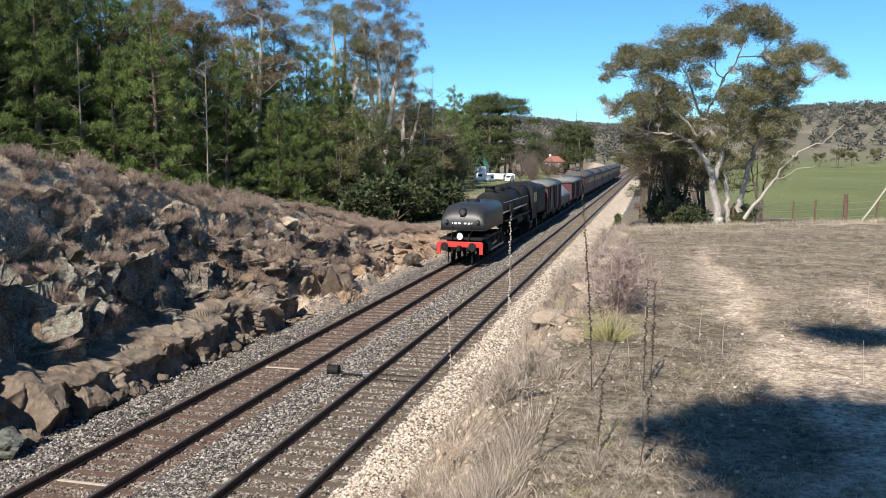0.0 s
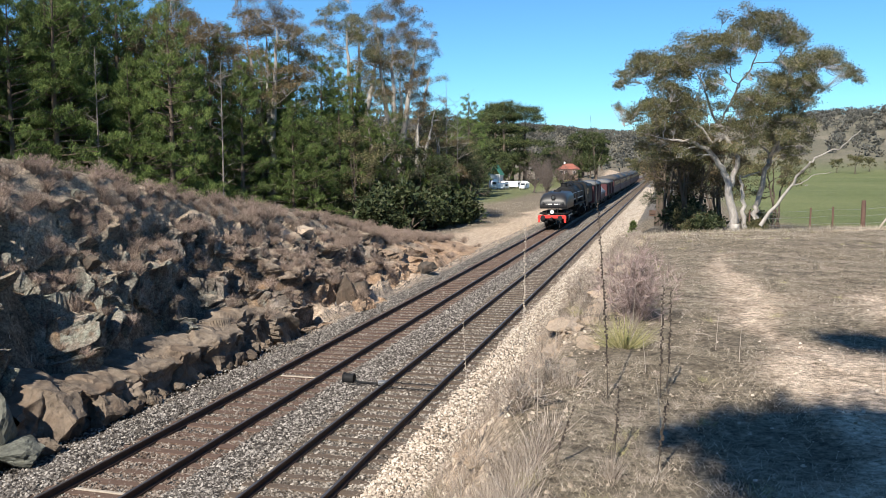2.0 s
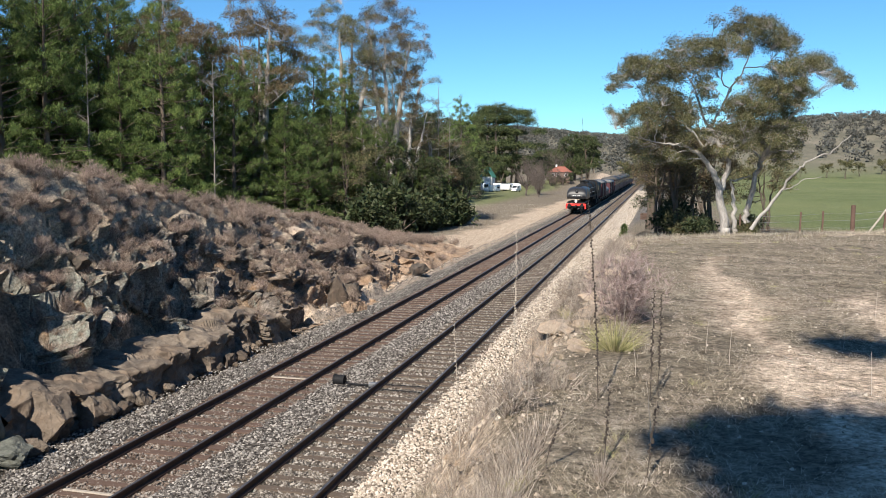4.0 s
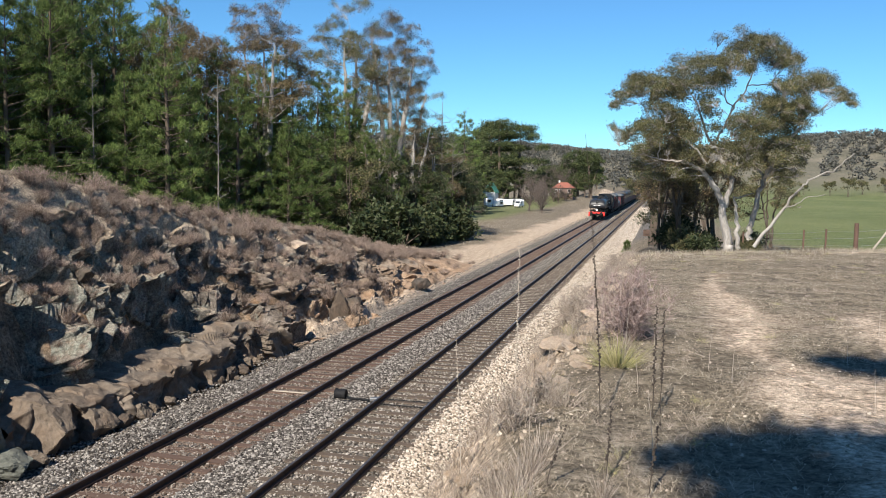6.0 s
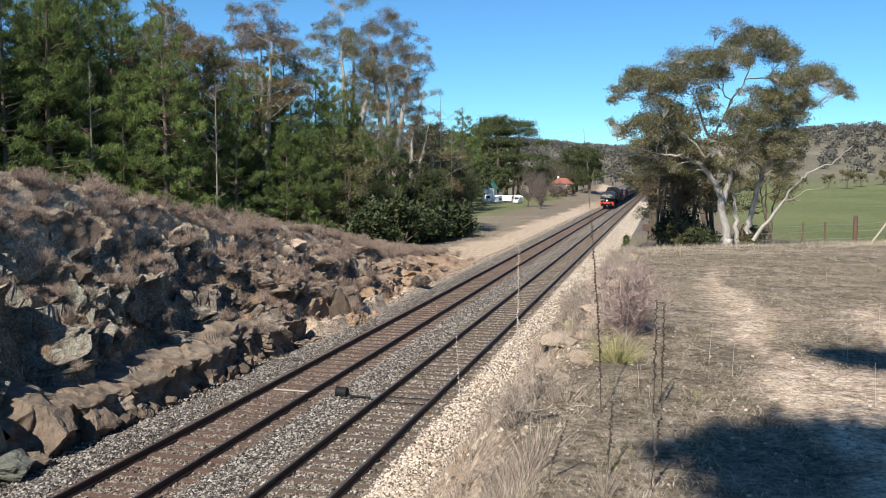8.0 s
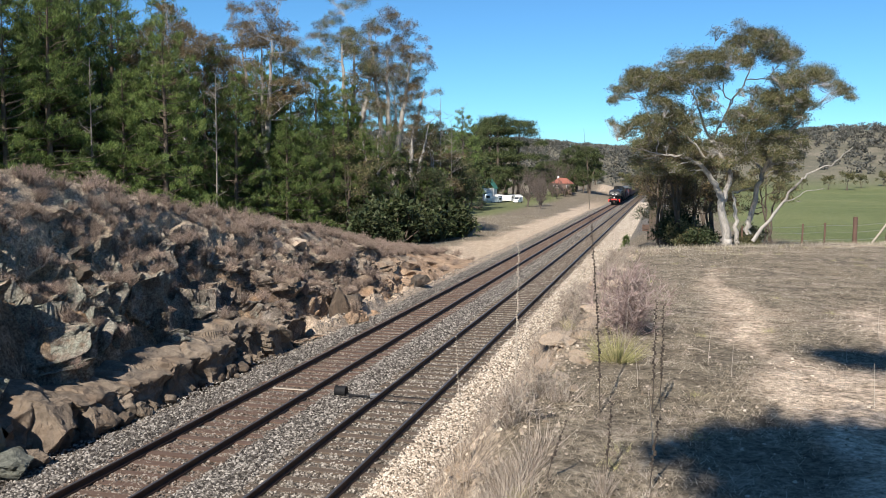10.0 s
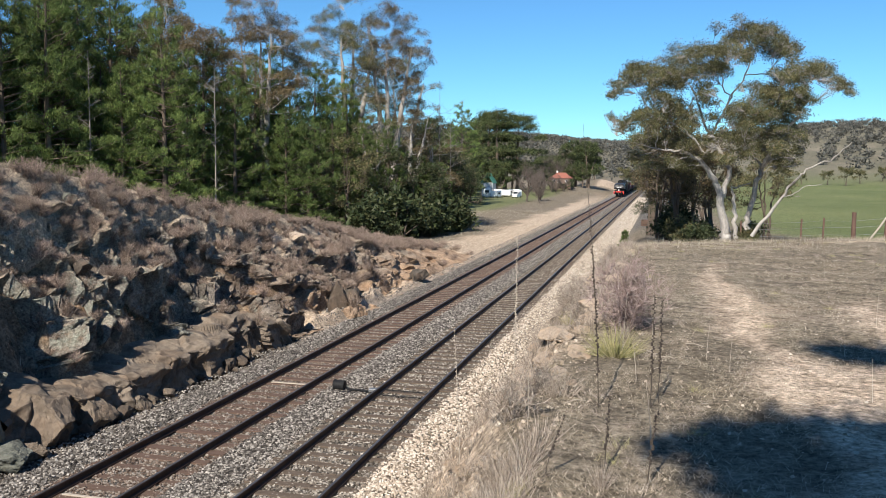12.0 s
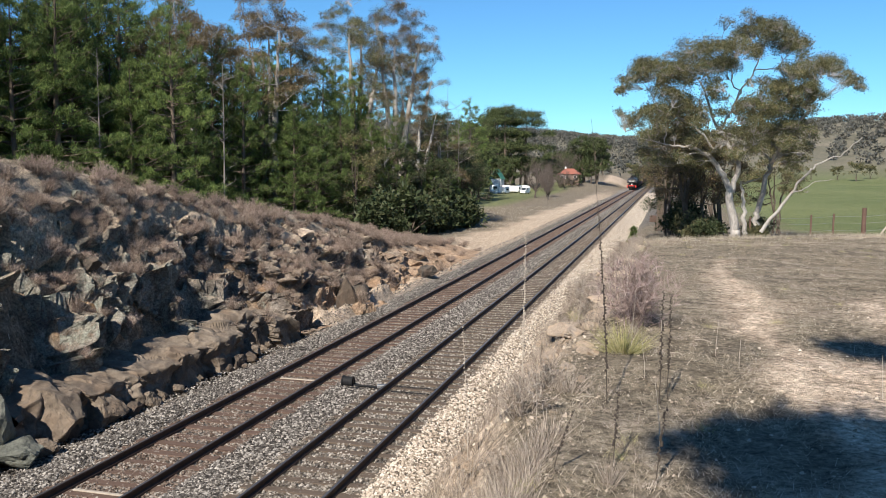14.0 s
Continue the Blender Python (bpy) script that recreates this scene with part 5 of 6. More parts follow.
def dead_pole(x, y, h, seed, reach=1.2, twigs=26):
    rng = np.random.default_rng(seed)
    t = empty("dead_tree", "bare pale dead trunk standing among the pines", "dead tree", "dead trunks", (x, y, ground_z(x, y)))
    paths = [np.array([(0, 0, -0.3, 0.07), (0.05, 0, h * 0.5, 0.05), (0, 0.05, h, 0.02)])]
    for k in range(twigs):
        z = h * rng.uniform(0.25, 0.95)
        a = rng.uniform(0, 6.28)
        L = rng.uniform(0.3, reach)
        arm = limb((0, 0, z), (math.cos(a) * L, math.sin(a) * L, z + L * 0.5), 0.025, 0.008, rng, 0.08, 3)
        paths.append(arm)
        for q in arm[1:, :3]:
            paths.append(limb(q, q + rng.normal(size=3) * 0.25 * L + np.array([0, 0, 0.2 * L]), 0.010, 0.005, rng, 0.1, 2))
    v, f = tubes(paths, 6)
    part_np("trunk", v, f, M_GREYWOOD, t, "", False)


for i, (x, y, h) in enumerate(((-32.6, 58.0, 12.5), (-38.6, 51.5, 12.0))):
    dead_pole(x, y, h, 500 + i)
for i, (x, y, h) in enumerate(((-22.2, 85.0, 14.0), (-21.4, 86.5, 11.5))):
    dead_pole(x, y, h, 510 + i, 2.6, 30)


# ---- trees of the shelf and the far plain ----
def build_near_right_trees():
    for i, (x, y, h, sp, m) in enumerate(((-0.2, 60, 8.6, 2.0, M_GUM_BROWN), (0.9, 66, 9.5, 2.6, M_GUM), (2.0, 58, 6.5, 2.2, M_GUM_BROWN), (7.5, 66, 6.5, 2.4, M_GUM), (-0.8, 74, 10, 2.2, M_GUM), (3.5, 75, 8, 3, M_GUM), (1.0, 57, 9.0, 2.2, M_GUM_BROWN), (3.2, 62, 7.5, 2.4, M_GUM_BROWN), (0.2, 63, 6.0, 2.4, M_DARKLEAF))):
        plain_gum("gum_tree", "small bushy gum tree beside the access road", (x, y, ground_z(x, y)), h, sp, 80 + i, m, 44, 620, 0.15, M_BARK_DARK, 0.12)
    shrubs = [leafy_shrub(65, M_DARKLEAF, 1500, 0.16, "dark leafy shrub under the gum tree"), leafy_shrub(66, M_GUM, 1500, 0.16, "grey-green shrub under the gum tree")]
    for i, (x, y, s) in enumerate(((2.0, 47, 1.0), (1.6, 52, 1.1), (0.6, 58, 1.5), (1.6, 57, 1.7), (2.6, 53, 1.1), (4.9, 51, 0.8), (1.5, 60, 2.0), (5.8, 60, 1.2))):
        placed(shrubs[i % 2], x, y, s, i * 70)
    young = pine_tree(1.5, 0.42, 71, 3, 12, 0.16)
    tagged(young, "young green conifer on the edge of the bank", "tree")
    young.matrix_world = pose(-1.9, 50.5, ground_z(-1.9, 50.5) - 0.05)


build_near_right_trees()


def build_far_trees():
    rng = np.random.default_rng(91)
    big = plain_gum("pine_tree", "broad dark old pine tree on the plain", (0, 0, 0), 17, 6.0, 92, M_PINE_FAR, 60, 75, 0.6, M_BARK_DARK, 0.06)
    slim = plain_gum("pine_tree", "dark dense conifer on the plain", (0, 0, 0), 12, 3.6, 93, M_PINE_FAR, 44, 140, 0.55, M_BARK_DARK, 0.12)
    plates = []
    for zc, reach, m in ((6.2, 4.0, 6), (9.3, 5.0, 7), (12.3, 5.4, 8), (14.9, 4.6, 7), (17.0, 2.4, 5)):
        for j in range(m):
            a = 6.283 * j / m + rng.uniform(-0.4, 0.4)
            q = reach * rng.uniform(0.35, 1.1)
            plates.append((math.cos(a) * q, math.sin(a) * q, zc + rng.uniform(-0.5, 0.5), rng.uniform(1.2, 2.1)))
    old = gum_tree("pine_tree", "spreading old pine tree with layered dark foliage", [[(0, 0, -0.5, 0.5), (0.2, 0, 6, 0.36), (-0.2, 0.2, 12, 0.22), (0, 0, 17.4, 0.05)]], plates, M_PINE_FAR, (0, 0, 0), 97, 0.36, 190, M_BARK_DARK, 99, 0.28, 3)
    tagged(old, group="far trees")
    for x, y, s in ((-43.0, 226, 1.28), (-38.2, 232, 1.2), (-47.0, 236, 1.22)):
        placed(old, x, y, s, rng.uniform(0, 360), 0.3)
    tagged(big, group="far trees")
    tagged(slim, group="far trees")
    for x, y, s in ((-33, 262, 0.6), (-28, 275, 0.6), (-38, 280, 0.65), (-55, 250, 1.2), (-60, 225, 1.2), (-21.5, 262, 0.85), (-26, 268, 0.9), (-43, 190, 0.85), (-50, 210, 0.95), (-29, 290, 0.7), (-45, 250, 0.9), (-36, 268, 0.6)):
        placed(big, x, y, s, rng.uniform(0, 360), 0.3)
    for x, y, s in ((-40, 170, 1.25), (-34, 148, 0.8), (-37, 156, 0.9), (-44, 160, 1.0), (-33, 136, 0.75), (-48, 150, 1.0), (-36, 238, 0.65), (-39, 228, 0.8), (-24, 320, 0.8), (-34, 300, 1.0), (-52, 230, 1.0), (-32.5, 118, 0.8), (-38, 124, 0.95), (-34, 106, 0.85), (-22.0, 250, 0.6), (-27.0, 262, 0.55), (-33, 246, 0.6), (-41.5, 214, 0.8), (-38.8, 211, 0.65), (-44.5, 214, 0.85), (-27.9, 229, 0.2), (-26.3, 230, 0.23), (-24.9, 229, 0.2), (-29.0, 231, 0.26), (-23.6, 232, 0.3)):
        placed(slim, x, y, s, rng.uniform(0, 360), 0.3)
    bare = empty("bare_tree", "leafless grey-brown tree on the dry verge", "tree", "bare trees")
    paths = [limb((0, 0, -0.3), (0, 0, 1.6), 0.16, 0.12, rng, 0.05)]
    for k in range(26):
        a = rng.uniform(0, 6.28)
        tip = np.array([math.cos(a) * rng.uniform(0.6, 2.6), math.sin(a) * rng.uniform(0.6, 2.6), rng.uniform(2.6, 5.2)])
        arm = limb((0, 0, rng.uniform(0.8, 1.7)), tip, 0.05, 0.014, rng, 0.12, 4)
        paths.append(arm)
        for j in range(16):
            q = arm[rng.integers(2, 5), :3]
            paths.append(limb(q, q + unit(rng.normal(size=3) + np.array([0, 0, 0.3])) * rng.uniform(0.4, 1.0), 0.014, 0.006, rng, 0.1, 2))
    v, f = tubes(paths, 4)
    part_np("trunk", v, f, M_BARE, bare, "", False)
    for x, y, s in ((-25.5, 168, 1.25), (-23.6, 172, 1.1), (-30.5, 215, 1.5), (-33, 226, 1.7), (-29.5, 250, 1.9), (-27.9, 226, 1.0), (-25.2, 228, 0.9), (-26.4, 222, 0.7), (-22.0, 160, 0.7), (-24.6, 176, 1.2)):
        placed(bare, x, y, s, rng.uniform(0, 360))
    far = plain_gum("gum_tree", "round grey-green gum tree on the far plain", (0, 0, 0), 9, 4.5, 95, M_GUM, 26, 70, 0.6, M_BARK_DARK, 0.25)
    tagged(far, group="far trees")
    for x, y, s in ((93, 480, 1.15), (86, 488, 0.9), (73, 490, 0.75), (104, 500, 0.9), (60, 500, 0.8), (120, 520, 1.0), (112, 400, 0.6), (-30, 330, 1.0), (-14, 420, 0.8), (-18, 440, 1.0), (-5, 470, 1.2), (4, 455, 1.0), (14, 470, 1.1), (-2, 380, 0.8), (3, 330, 0.9), (8, 300, 0.8), (5, 260, 0.7), (24, 500, 1.0), (40, 520, 1.0), (-60, 300, 1.3), (-80, 330, 1.4), (-70, 270, 1.3)):
        placed(far, x, y, s, rng.uniform(0, 360), 0.3)
    # wooded hills: many small crowns on stems, and one fine row along the paddock
    cs, ws = [], []
    n = 5200
    x = rng.uniform(-420, 620, n)
    y = 520 + 640 * rng.uniform(0, 1, n) ** 0.8
    keep = (fbm(x * 0.012, y * 0.012, 3, 99) + 0.28 * smooth(700, 950, y) + 0.25 * smooth(60, -40, x)) > -0.02
    x, y = x[keep], y[keep]
    z = land(x, y)
    for a, b, c in zip(x, y, z):
        h = rng.uniform(4, 8)
        m = 34
        d = unit(rng.normal(size=(m, 3)))
        cs.append(np.array([a, b, c + h * 0.55]) + d * np.array([h * 0.5, h * 0.5, h * 0.42]) * rng.uniform(0.4, 1, (m, 1)))
        ws.append(unit(rng.normal(size=(m, 3)) + d))
    v, f = leaves(np.concatenate(cs), np.concatenate(ws), 2.0, 0.8, rng)
    tagged(part_np("hill_woods", v, f, M_FAR), "dull grey-green woods on the far hills", "woods", kind="stuff")


M_FAR = leaf("far_foliage", [(0.06, 0.064, 0.062), (0.085, 0.088, 0.08), (0.11, 0.108, 0.095), (0.135, 0.125, 0.108)], 0.1)
build_far_trees()


def shade_tree():
    """The gum behind the camera whose crown shades the shelf."""
    rng = np.random.default_rng(14)
    k = 14.0
    gone = np.array([SUN_AZ.x, SUN_AZ.y, math.tan(SUN_EL)])
    pads = []
    for gx, gy, r in ((2.6, 7.3, 1.1), (1.4, 7.4, 0.9), (4.0, 7.2, 1.2), (1.05, 6.6, 0.6), (1.8, 6.2, 1.1), (3.2, 5.8, 1.3), (1.1, 5.2, 0.6), (1.6, 4.8, 1.1), (3.0, 4.2, 1.3), (4.8, 5.6, 1.3), (1.6, 3.6, 0.9), (2.4, 2.8, 1.2), (2.35, 12.2, 0.34), (2.8, 11.9, 0.42), (3.4, 12.0, 0.6), (4.2, 11.9, 0.8), (0.9, 7.5, 0.45), (0.2, 7.45, 0.24), (2.2, 7.6, 0.5), (5.6, 4.0, 1.5), (4.4, 3.0, 1.6), (6.6, 6.2, 1.6), (7.6, 4.4, 1.8), (3.4, 1.2, 1.7), (5.4, 1.6, 1.8), (1.4, 1.6, 1.3), (7.4, 2.0, 1.9), (2.6, -0.6, 1.7), (5.2, -0.8, 1.9)):
        kk = k + rng.uniform(-1.5, 1.5)
        p = np.array([gx, gy, 3.8]) + gone * kk
        pads.append((p[0], p[1], p[2], r))
    c = np.mean([p[:3] for p in pads], axis=0)
    bx, by = c[0] - 0.5, c[1] - 1.5
    bz = ground_z(bx, by)
    pads = [(p[0] - bx, p[1] - by, p[2] - bz, p[3]) for p in pads]
    top = c[2] - bz
    trunks = [[(0, 0, -0.4, 0.42), (0.1, 0.2, top * 0.4, 0.32), (0.4, 1.0, top * 0.75, 0.2), (0.5, 1.5, top * 1.0, 0.08)], [(0.1, 0.2, top * 0.4, 0.2), (0.6, 3.5, top * 0.7, 0.14), (1.2, 6.5, top * 0.95, 0.05)]]
    gum_tree("gum_tree", "gum tree standing on the bank behind the viewer", trunks, pads, M_GUM, (bx, by, bz), 15, 0.26, 2200)


shade_tree()


# ---- plants of the near ground ----
def twig_bush(seed, mat, n=46, height=1.0, spread=0.6, r=0.010, fine=9, label="bare brown heath bush on the cutting", group="heath bushes"):
    rng = np.random.default_rng(seed)
    t = empty("bush", label, "bush", group)
    paths, cs, ws = [], [], []
    for k in range(n):
        a = rng.uniform(0, 6.28)
        lean = spread * rng.uniform(0.1, 1.0)
        tip = np.array([math.cos(a) * lean, math.sin(a) * lean, height * rng.uniform(0.55, 1.0) * (1 - 0.35 * (lean / spread) ** 2)])
        p = limb((rng.normal() * 0.04, rng.normal() * 0.04, -0.05), tip, r, r * 0.35, rng, 0.08, 3)
        paths.append(p)
        for j in range(fine):
            q = p[rng.integers(1, 4), :3] + rng.normal(size=3) * 0.01
            cs.append(q)
            ws.append(unit(tip * 0.8 / height + rng.normal(size=3) * 0.75))
    v, f = tubes(paths, 3)
    part_np("stem_spray", v, f, mat, t)
    v, f = blades(np.array(cs), np.array(ws), 0.24 * height, 0.0045, rng)
    part_np("fine_spray", v, f, mat, t)
    return t


def tuft(seed, mat, n=240, height=0.5, spread=0.35, label="clump of dry straw grass on the bank", name="grass_tuft", group="grass tufts"):
    rng = np.random.default_rng(seed)
    a = rng.uniform(0, 6.28, n)
    l = rng.uniform(0.05, 1, n)
    c = np.stack([np.cos(a) * l * spread * 0.25, np.sin(a) * l * spread * 0.25, np.full(n, -0.03)], 1)
    w = unit(np.stack([np.cos(a) * l * spread, np.sin(a) * l * spread, height * rng.uniform(0.5, 1, n)], 1))
    w = unit(w + rng.normal(size=w.shape) * 0.18)
    v, f = blades(c, w, height, 0.0035, rng)
    t = part_np(name, v, f, mat)
    return tagged(t, label, "grass", group)


def build_bushes():
    rng = np.random.default_rng(121)
    kinds = [twig_bush(131 + k, M_HEATH, 60, 0.75, 0.62, 0.010, 14) for k in range(4)]
    for i in range(170):
        if i < 150:
            x, y, z = on_face(rng, 0.35, 0.04 if i % 3 else 0.5, 0.99, 10, 64, 1.15)
        else:
            y = 10 + 56 * rng.uniform()
            x = -18.2 - 3.0 * rng.uniform()
            z = ground_z(x, y)
        c = placed(kinds[i % 4], x, y, rng.uniform(0.35, 0.85), rng.uniform(0, 360), 0.03)
        c.location.z = z - 0.04
    # the rest of the heath, past counting
    shapes = []
    for b in kinds:
        vs, fs, n = [], [], 0
        for c in b.children:
            me = c.data
            co = np.empty(len(me.vertices) * 3)
            me.vertices.foreach_get("co", co)
            vs.append(co.reshape(-1, 3))
            fs += [[q + n for q in pl.vertices] for pl in me.polygons]
            n += len(me.vertices)
        shapes.append((np.concatenate(vs), fs))
    vs, fs, n = [], [], 0
    for i in range(960):
        if i >= 620:
            x, y, z = on_face(rng, 0.12, 0.2, 0.75, 10, 50, 1.1)
        elif i < 570:
            x, y, z = on_face(rng, 0.16, 0.16 if i % 3 else 0.45, 0.99, 10, 65, 1.1)
        else:
            y = 10 + 58 * rng.uniform()
            x = -18.2 - 3.2 * rng.uniform()
            z = ground_z(x, y)
        v, f = shapes[i % 4]
        k, a = rng.uniform(0.3, 0.8), rng.uniform(0, 6.28)
        w = np.stack([v[:, 0] * math.cos(a) - v[:, 1] * math.sin(a), v[:, 0] * math.sin(a) + v[:, 1] * math.cos(a), v[:, 2] * rng.uniform(0.7, 1.0)], 1) * k
        vs.append(w + np.array([x, y, z - 0.04]))
        fs += [[q + n for q in pl] for pl in f]
        n += len(v)
    tagged(part_np("heath_scrub", np.concatenate(vs), fs, M_HEATH), "brown leafless heath over the rock face", "heath", kind="stuff")
    tufts = [tuft(141, M_STRAW), tuft(142, M_STRAW, 200, 0.4, 0.4), tuft(143, M_TWIG, 200, 0.55, 0.3, "clump of grey dead grass on the bank"), tuft(144, M_TUSSOCK, 200, 0.35, 0.3, "greenish grass clump on the bank")]
    for i in range(90):
        y = 6.0 + 32 * rng.uniform() ** 1.2
        x = -3.5 + 3.4 * rng.uniform()
        k = (0, 2, 2, 1, 0, 2, 3)[i % 7]
        placed(tufts[k], x, y, rng.uniform(0.25, 0.55), rng.uniform(0, 360), 0.02)
    heath = twig_bush(151, M_TWIG, 60, 0.5, 0.42, 0.004, 22, "grey wispy dead weed bush on the near bank", "bank weeds")
    for i in range(126):
        y = 5.5 + 26 * rng.uniform() ** 1.25
        placed(heath, -3.1 + 2.0 * rng.uniform() ** 1.3, y, rng.uniform(0.4, 0.95), rng.uniform(0, 360), 0.03)
    # the purple-grey bush on the rim
    big = twig_bush(161, M_TWIG_PURPLE, 85, 1.08, 0.62, 0.0055, 30, "bare purple-grey round bush on the rim of the bank", "rim bushes")
    big.matrix_world = pose(-0.42, 12.5, ground_z(-0.42, 12.5) - 0.02)
    tus = tuft(165, M_TUSSOCK, 520, 0.44, 0.62, "yellow-green tussock of long grass", "grass_tussock", "tussocks")
    tus.matrix_world = pose(-0.48, 10.6, ground_z(-0.48, 10.6))
    for x, y, s in ((-0.75, 5.3, 0.22), (0.30, 4.9, 0.2), (-0.1, 5.6, 0.2)):
        c = copy_thing(tus, pose(x, y, ground_z(x, y), 0, 0, x * 300))
        c.scale = (s, s, s)


build_bushes()


def stalk(x, y, height, lean, mat, pods, label, seed, low=0.30, high=1.0):
    """A dead mullein stalk: a stem beaded with seed pods."""
    rng = np.random.default_rng(seed)
    t = empty("dead_stalk", label, "weed stalk", "dead weed stalks", (x, y, ground_z(x, y)))
    k = np.linspace(0, 1, 12)[:, None]
    bend = np.array([lean, 0.05, 0]) * k ** 1.4 * height + np.array([0, 0, 1]) * k * height + rng.normal(size=(12, 3)) * 0.0015
    path = np.hstack([bend, (0.005 if pods else 0.004) * (1 - 0.7 * k)])
    path[0, 2] = -0.05
    v, f = tubes([path], 6)
    part_np("stem", v, f, mat, t, "", False)
    if pods:
        bm = B()
        for i in range(pods):
            s = low + (high - low) * i / pods
            p = np.array([np.interp(s, k[:, 0], bend[:, j]) for j in range(3)])
            a = rng.uniform(0, 6.28)
            p[:2] += np.array([math.cos(a), math.sin(a)]) * 0.010
            r = (0.0145 - 0.006 * s) * rng.uniform(0.7, 1.3)
            bmesh.ops.create_icosphere(bm, subdivisions=1, radius=r, matrix=Matrix.Translation(p))
        tagged(part("seed_head", bm, mat, t), kind="stuff")
    return t


def build_stalks():
    black = "tall dead stalk beaded with black seed pods"
    pale = "thin pale dead weed stalk on the bank"
    stalk(-0.52, 8.3, 2.78, -0.085, M_STALK, 54, black, 1, 0.12, 0.70)
    stalk(-0.02, 8.4, 1.12, 0.0, M_STALK, 44, black, 2)
    stalk(0.05, 8.6, 1.05, 0.01, M_STALK, 40, black, 3)
    stalk(-0.35, 6.6, 0.62, 0.03, M_STALK, 22, black, 4)
    stalk(-0.02, 6.4, 0.6, 0.10, M_STALK, 22, black, 5)
    stalk(-0.78, 6.3, 0.5, 0.30, M_STALK, 12, black, 6)
    stalk(-1.30, 7.9, 1.75, 0.0, M_STALK_PALE, 46, pale, 7)
    stalk(-1.75, 7.6, 1.45, -0.06, M_STALK_PALE, 24, pale, 8)
    rng = np.random.default_rng(171)
    for i in range(34):
        x, y = rng.uniform(-3.2, 0.2), rng.uniform(6.5, 20)
        stalk(x, y, rng.uniform(0.4, 0.95), rng.uniform(-0.15, 0.15), M_STALK_PALE, 0, pale, 20 + i)
    for i in range(16):
        x, y = rng.uniform(0.4, 6), rng.uniform(8, 26)
        stalk(x, y, rng.uniform(0.3, 0.55), rng.uniform(-0.15, 0.15), M_STALK_PALE, 0, "thin pale dead weed stalk in dry grass", 80 + i)


build_stalks()


def build_turf():
    """Short dry grass over the shelf and the banks, uncountable."""
    rng = np.random.default_rng(181)
    n = 400000
    x = rng.uniform(-3.6, 9.5, n)
    y = 3.2 + 36 * rng.uniform(0, 1, n) ** 1.5
    thick = fbm(x * 0.7, y * 0.7, 4, 83) + 1.3 * fbm(x * 2.6, y * 2.6, 3, 84) - 0.9 * bare_path(x, y) - 0.8 * smooth(-0.7, -1.1, x)
    keep = thick > rng.uniform(-0.55, 0.35, n)
    x, y = x[keep], y[keep]
    n = len(x)
    z = land(x, y)
    a = rng.uniform(0, 6.28, n)
    w = unit(np.stack([np.cos(a) * 0.8, np.sin(a) * 0.8, rng.uniform(0.15, 1.3, n)], 1))
    v, f = blades(np.stack([x, y, z - 0.01], 1), w, 0.08, 0.0024, rng)
    tagged(part_np("dry_turf", v, f, M_STRAW), "short dry straw-coloured grass on the shelf", "grass", kind="stuff")
    # low clumps of weed and grass
    m = 1500
    cx, cy = rng.uniform(-2.6, 9, m), 4.6 + 30 * rng.uniform(0, 1, m) ** 1.4
    keep = fbm(cx * 0.6, cy * 0.6, 3, 89) - 0.5 * bare_path(cx, cy) > rng.uniform(-0.5, 0.3, m)
    cx, cy = cx[keep], cy[keep]
    m = len(cx)
    for name, mat, pick in (("weed_clumps", M_TWIG, np.arange(m) % 5 < 4), ("green_clumps", M_TUSSOCK, np.arange(m) % 5 == 4)):
        per = 46
        px = np.repeat(cx[pick], per) + rng.normal(size=pick.sum() * per) * 0.05
        py = np.repeat(cy[pick], per) + rng.normal(size=pick.sum() * per) * 0.05
        a = rng.uniform(0, 6.28, len(px))
        w = unit(np.stack([np.cos(a) * 0.9, np.sin(a) * 0.9, rng.uniform(0.3, 1.4, len(px))], 1))
        v, f = blades(np.stack([px, py, land(px, py) - 0.01], 1), w, 0.11, 0.0024, rng)
        tagged(part_np(name, v, f, mat), "low clumps of dry weeds on the shelf", "weeds", kind="stuff")
    n = 9000
    x = rng.uniform(-3, 16, n)
    y = np.interp(x, [-3, 0, 16], [25, 28, 42]) + rng.normal(size=n) * 2.2 + 2
    z = land(x, y)
    a = rng.uniform(0, 6.28, n)
    w = unit(np.stack([np.cos(a) * 0.35, np.sin(a) * 0.35, np.ones(n)], 1))
    v, f = blades(np.stack([x, y, z - 0.02], 1), w, 0.20, 0.006, rng)
    tagged(part_np("tall_dry_grass", v, f, M_STRAW), "taller pale grass along the shelf's rim", "grass", kind="stuff")
    n = 26000
    x = rng.uniform(-30, -12.8, n)
    y = 12 + 120 * rng.uniform(0, 1, n) ** 1.3
    keep = (x < -14.2) | (y > 62)
    x, y = x[keep], y[keep]
    n = len(x)
    a = rng.uniform(0, 6.28, n)
    w = unit(np.stack([np.cos(a) * 0.6, np.sin(a) * 0.6, np.ones(n)], 1))
    v, f = blades(np.stack([x, y, land(x, y) - 0.02], 1), w, 0.22, 0.010, rng)
    tagged(part_np("cutting_grass", v, f, M_STRAW), "thin dry grass over the rocky cutting", "grass", kind="stuff")
    m = 3000
    cx, cy = -3.2 + 2.3 * rng.uniform(0, 1, m) ** 1.3, 4.8 + 26 * rng.uniform(0, 1, m) ** 1.6
    keep = fbm(cx * 0.9, cy * 0.9, 3, 93) + 0.12 - 0.45 * span(cx, -1.6, -0.9) > rng.uniform(-0.4, 0.25, m)
    cx, cy = np.repeat(cx[keep], 44), np.repeat(cy[keep], 44)
    n = len(cx)
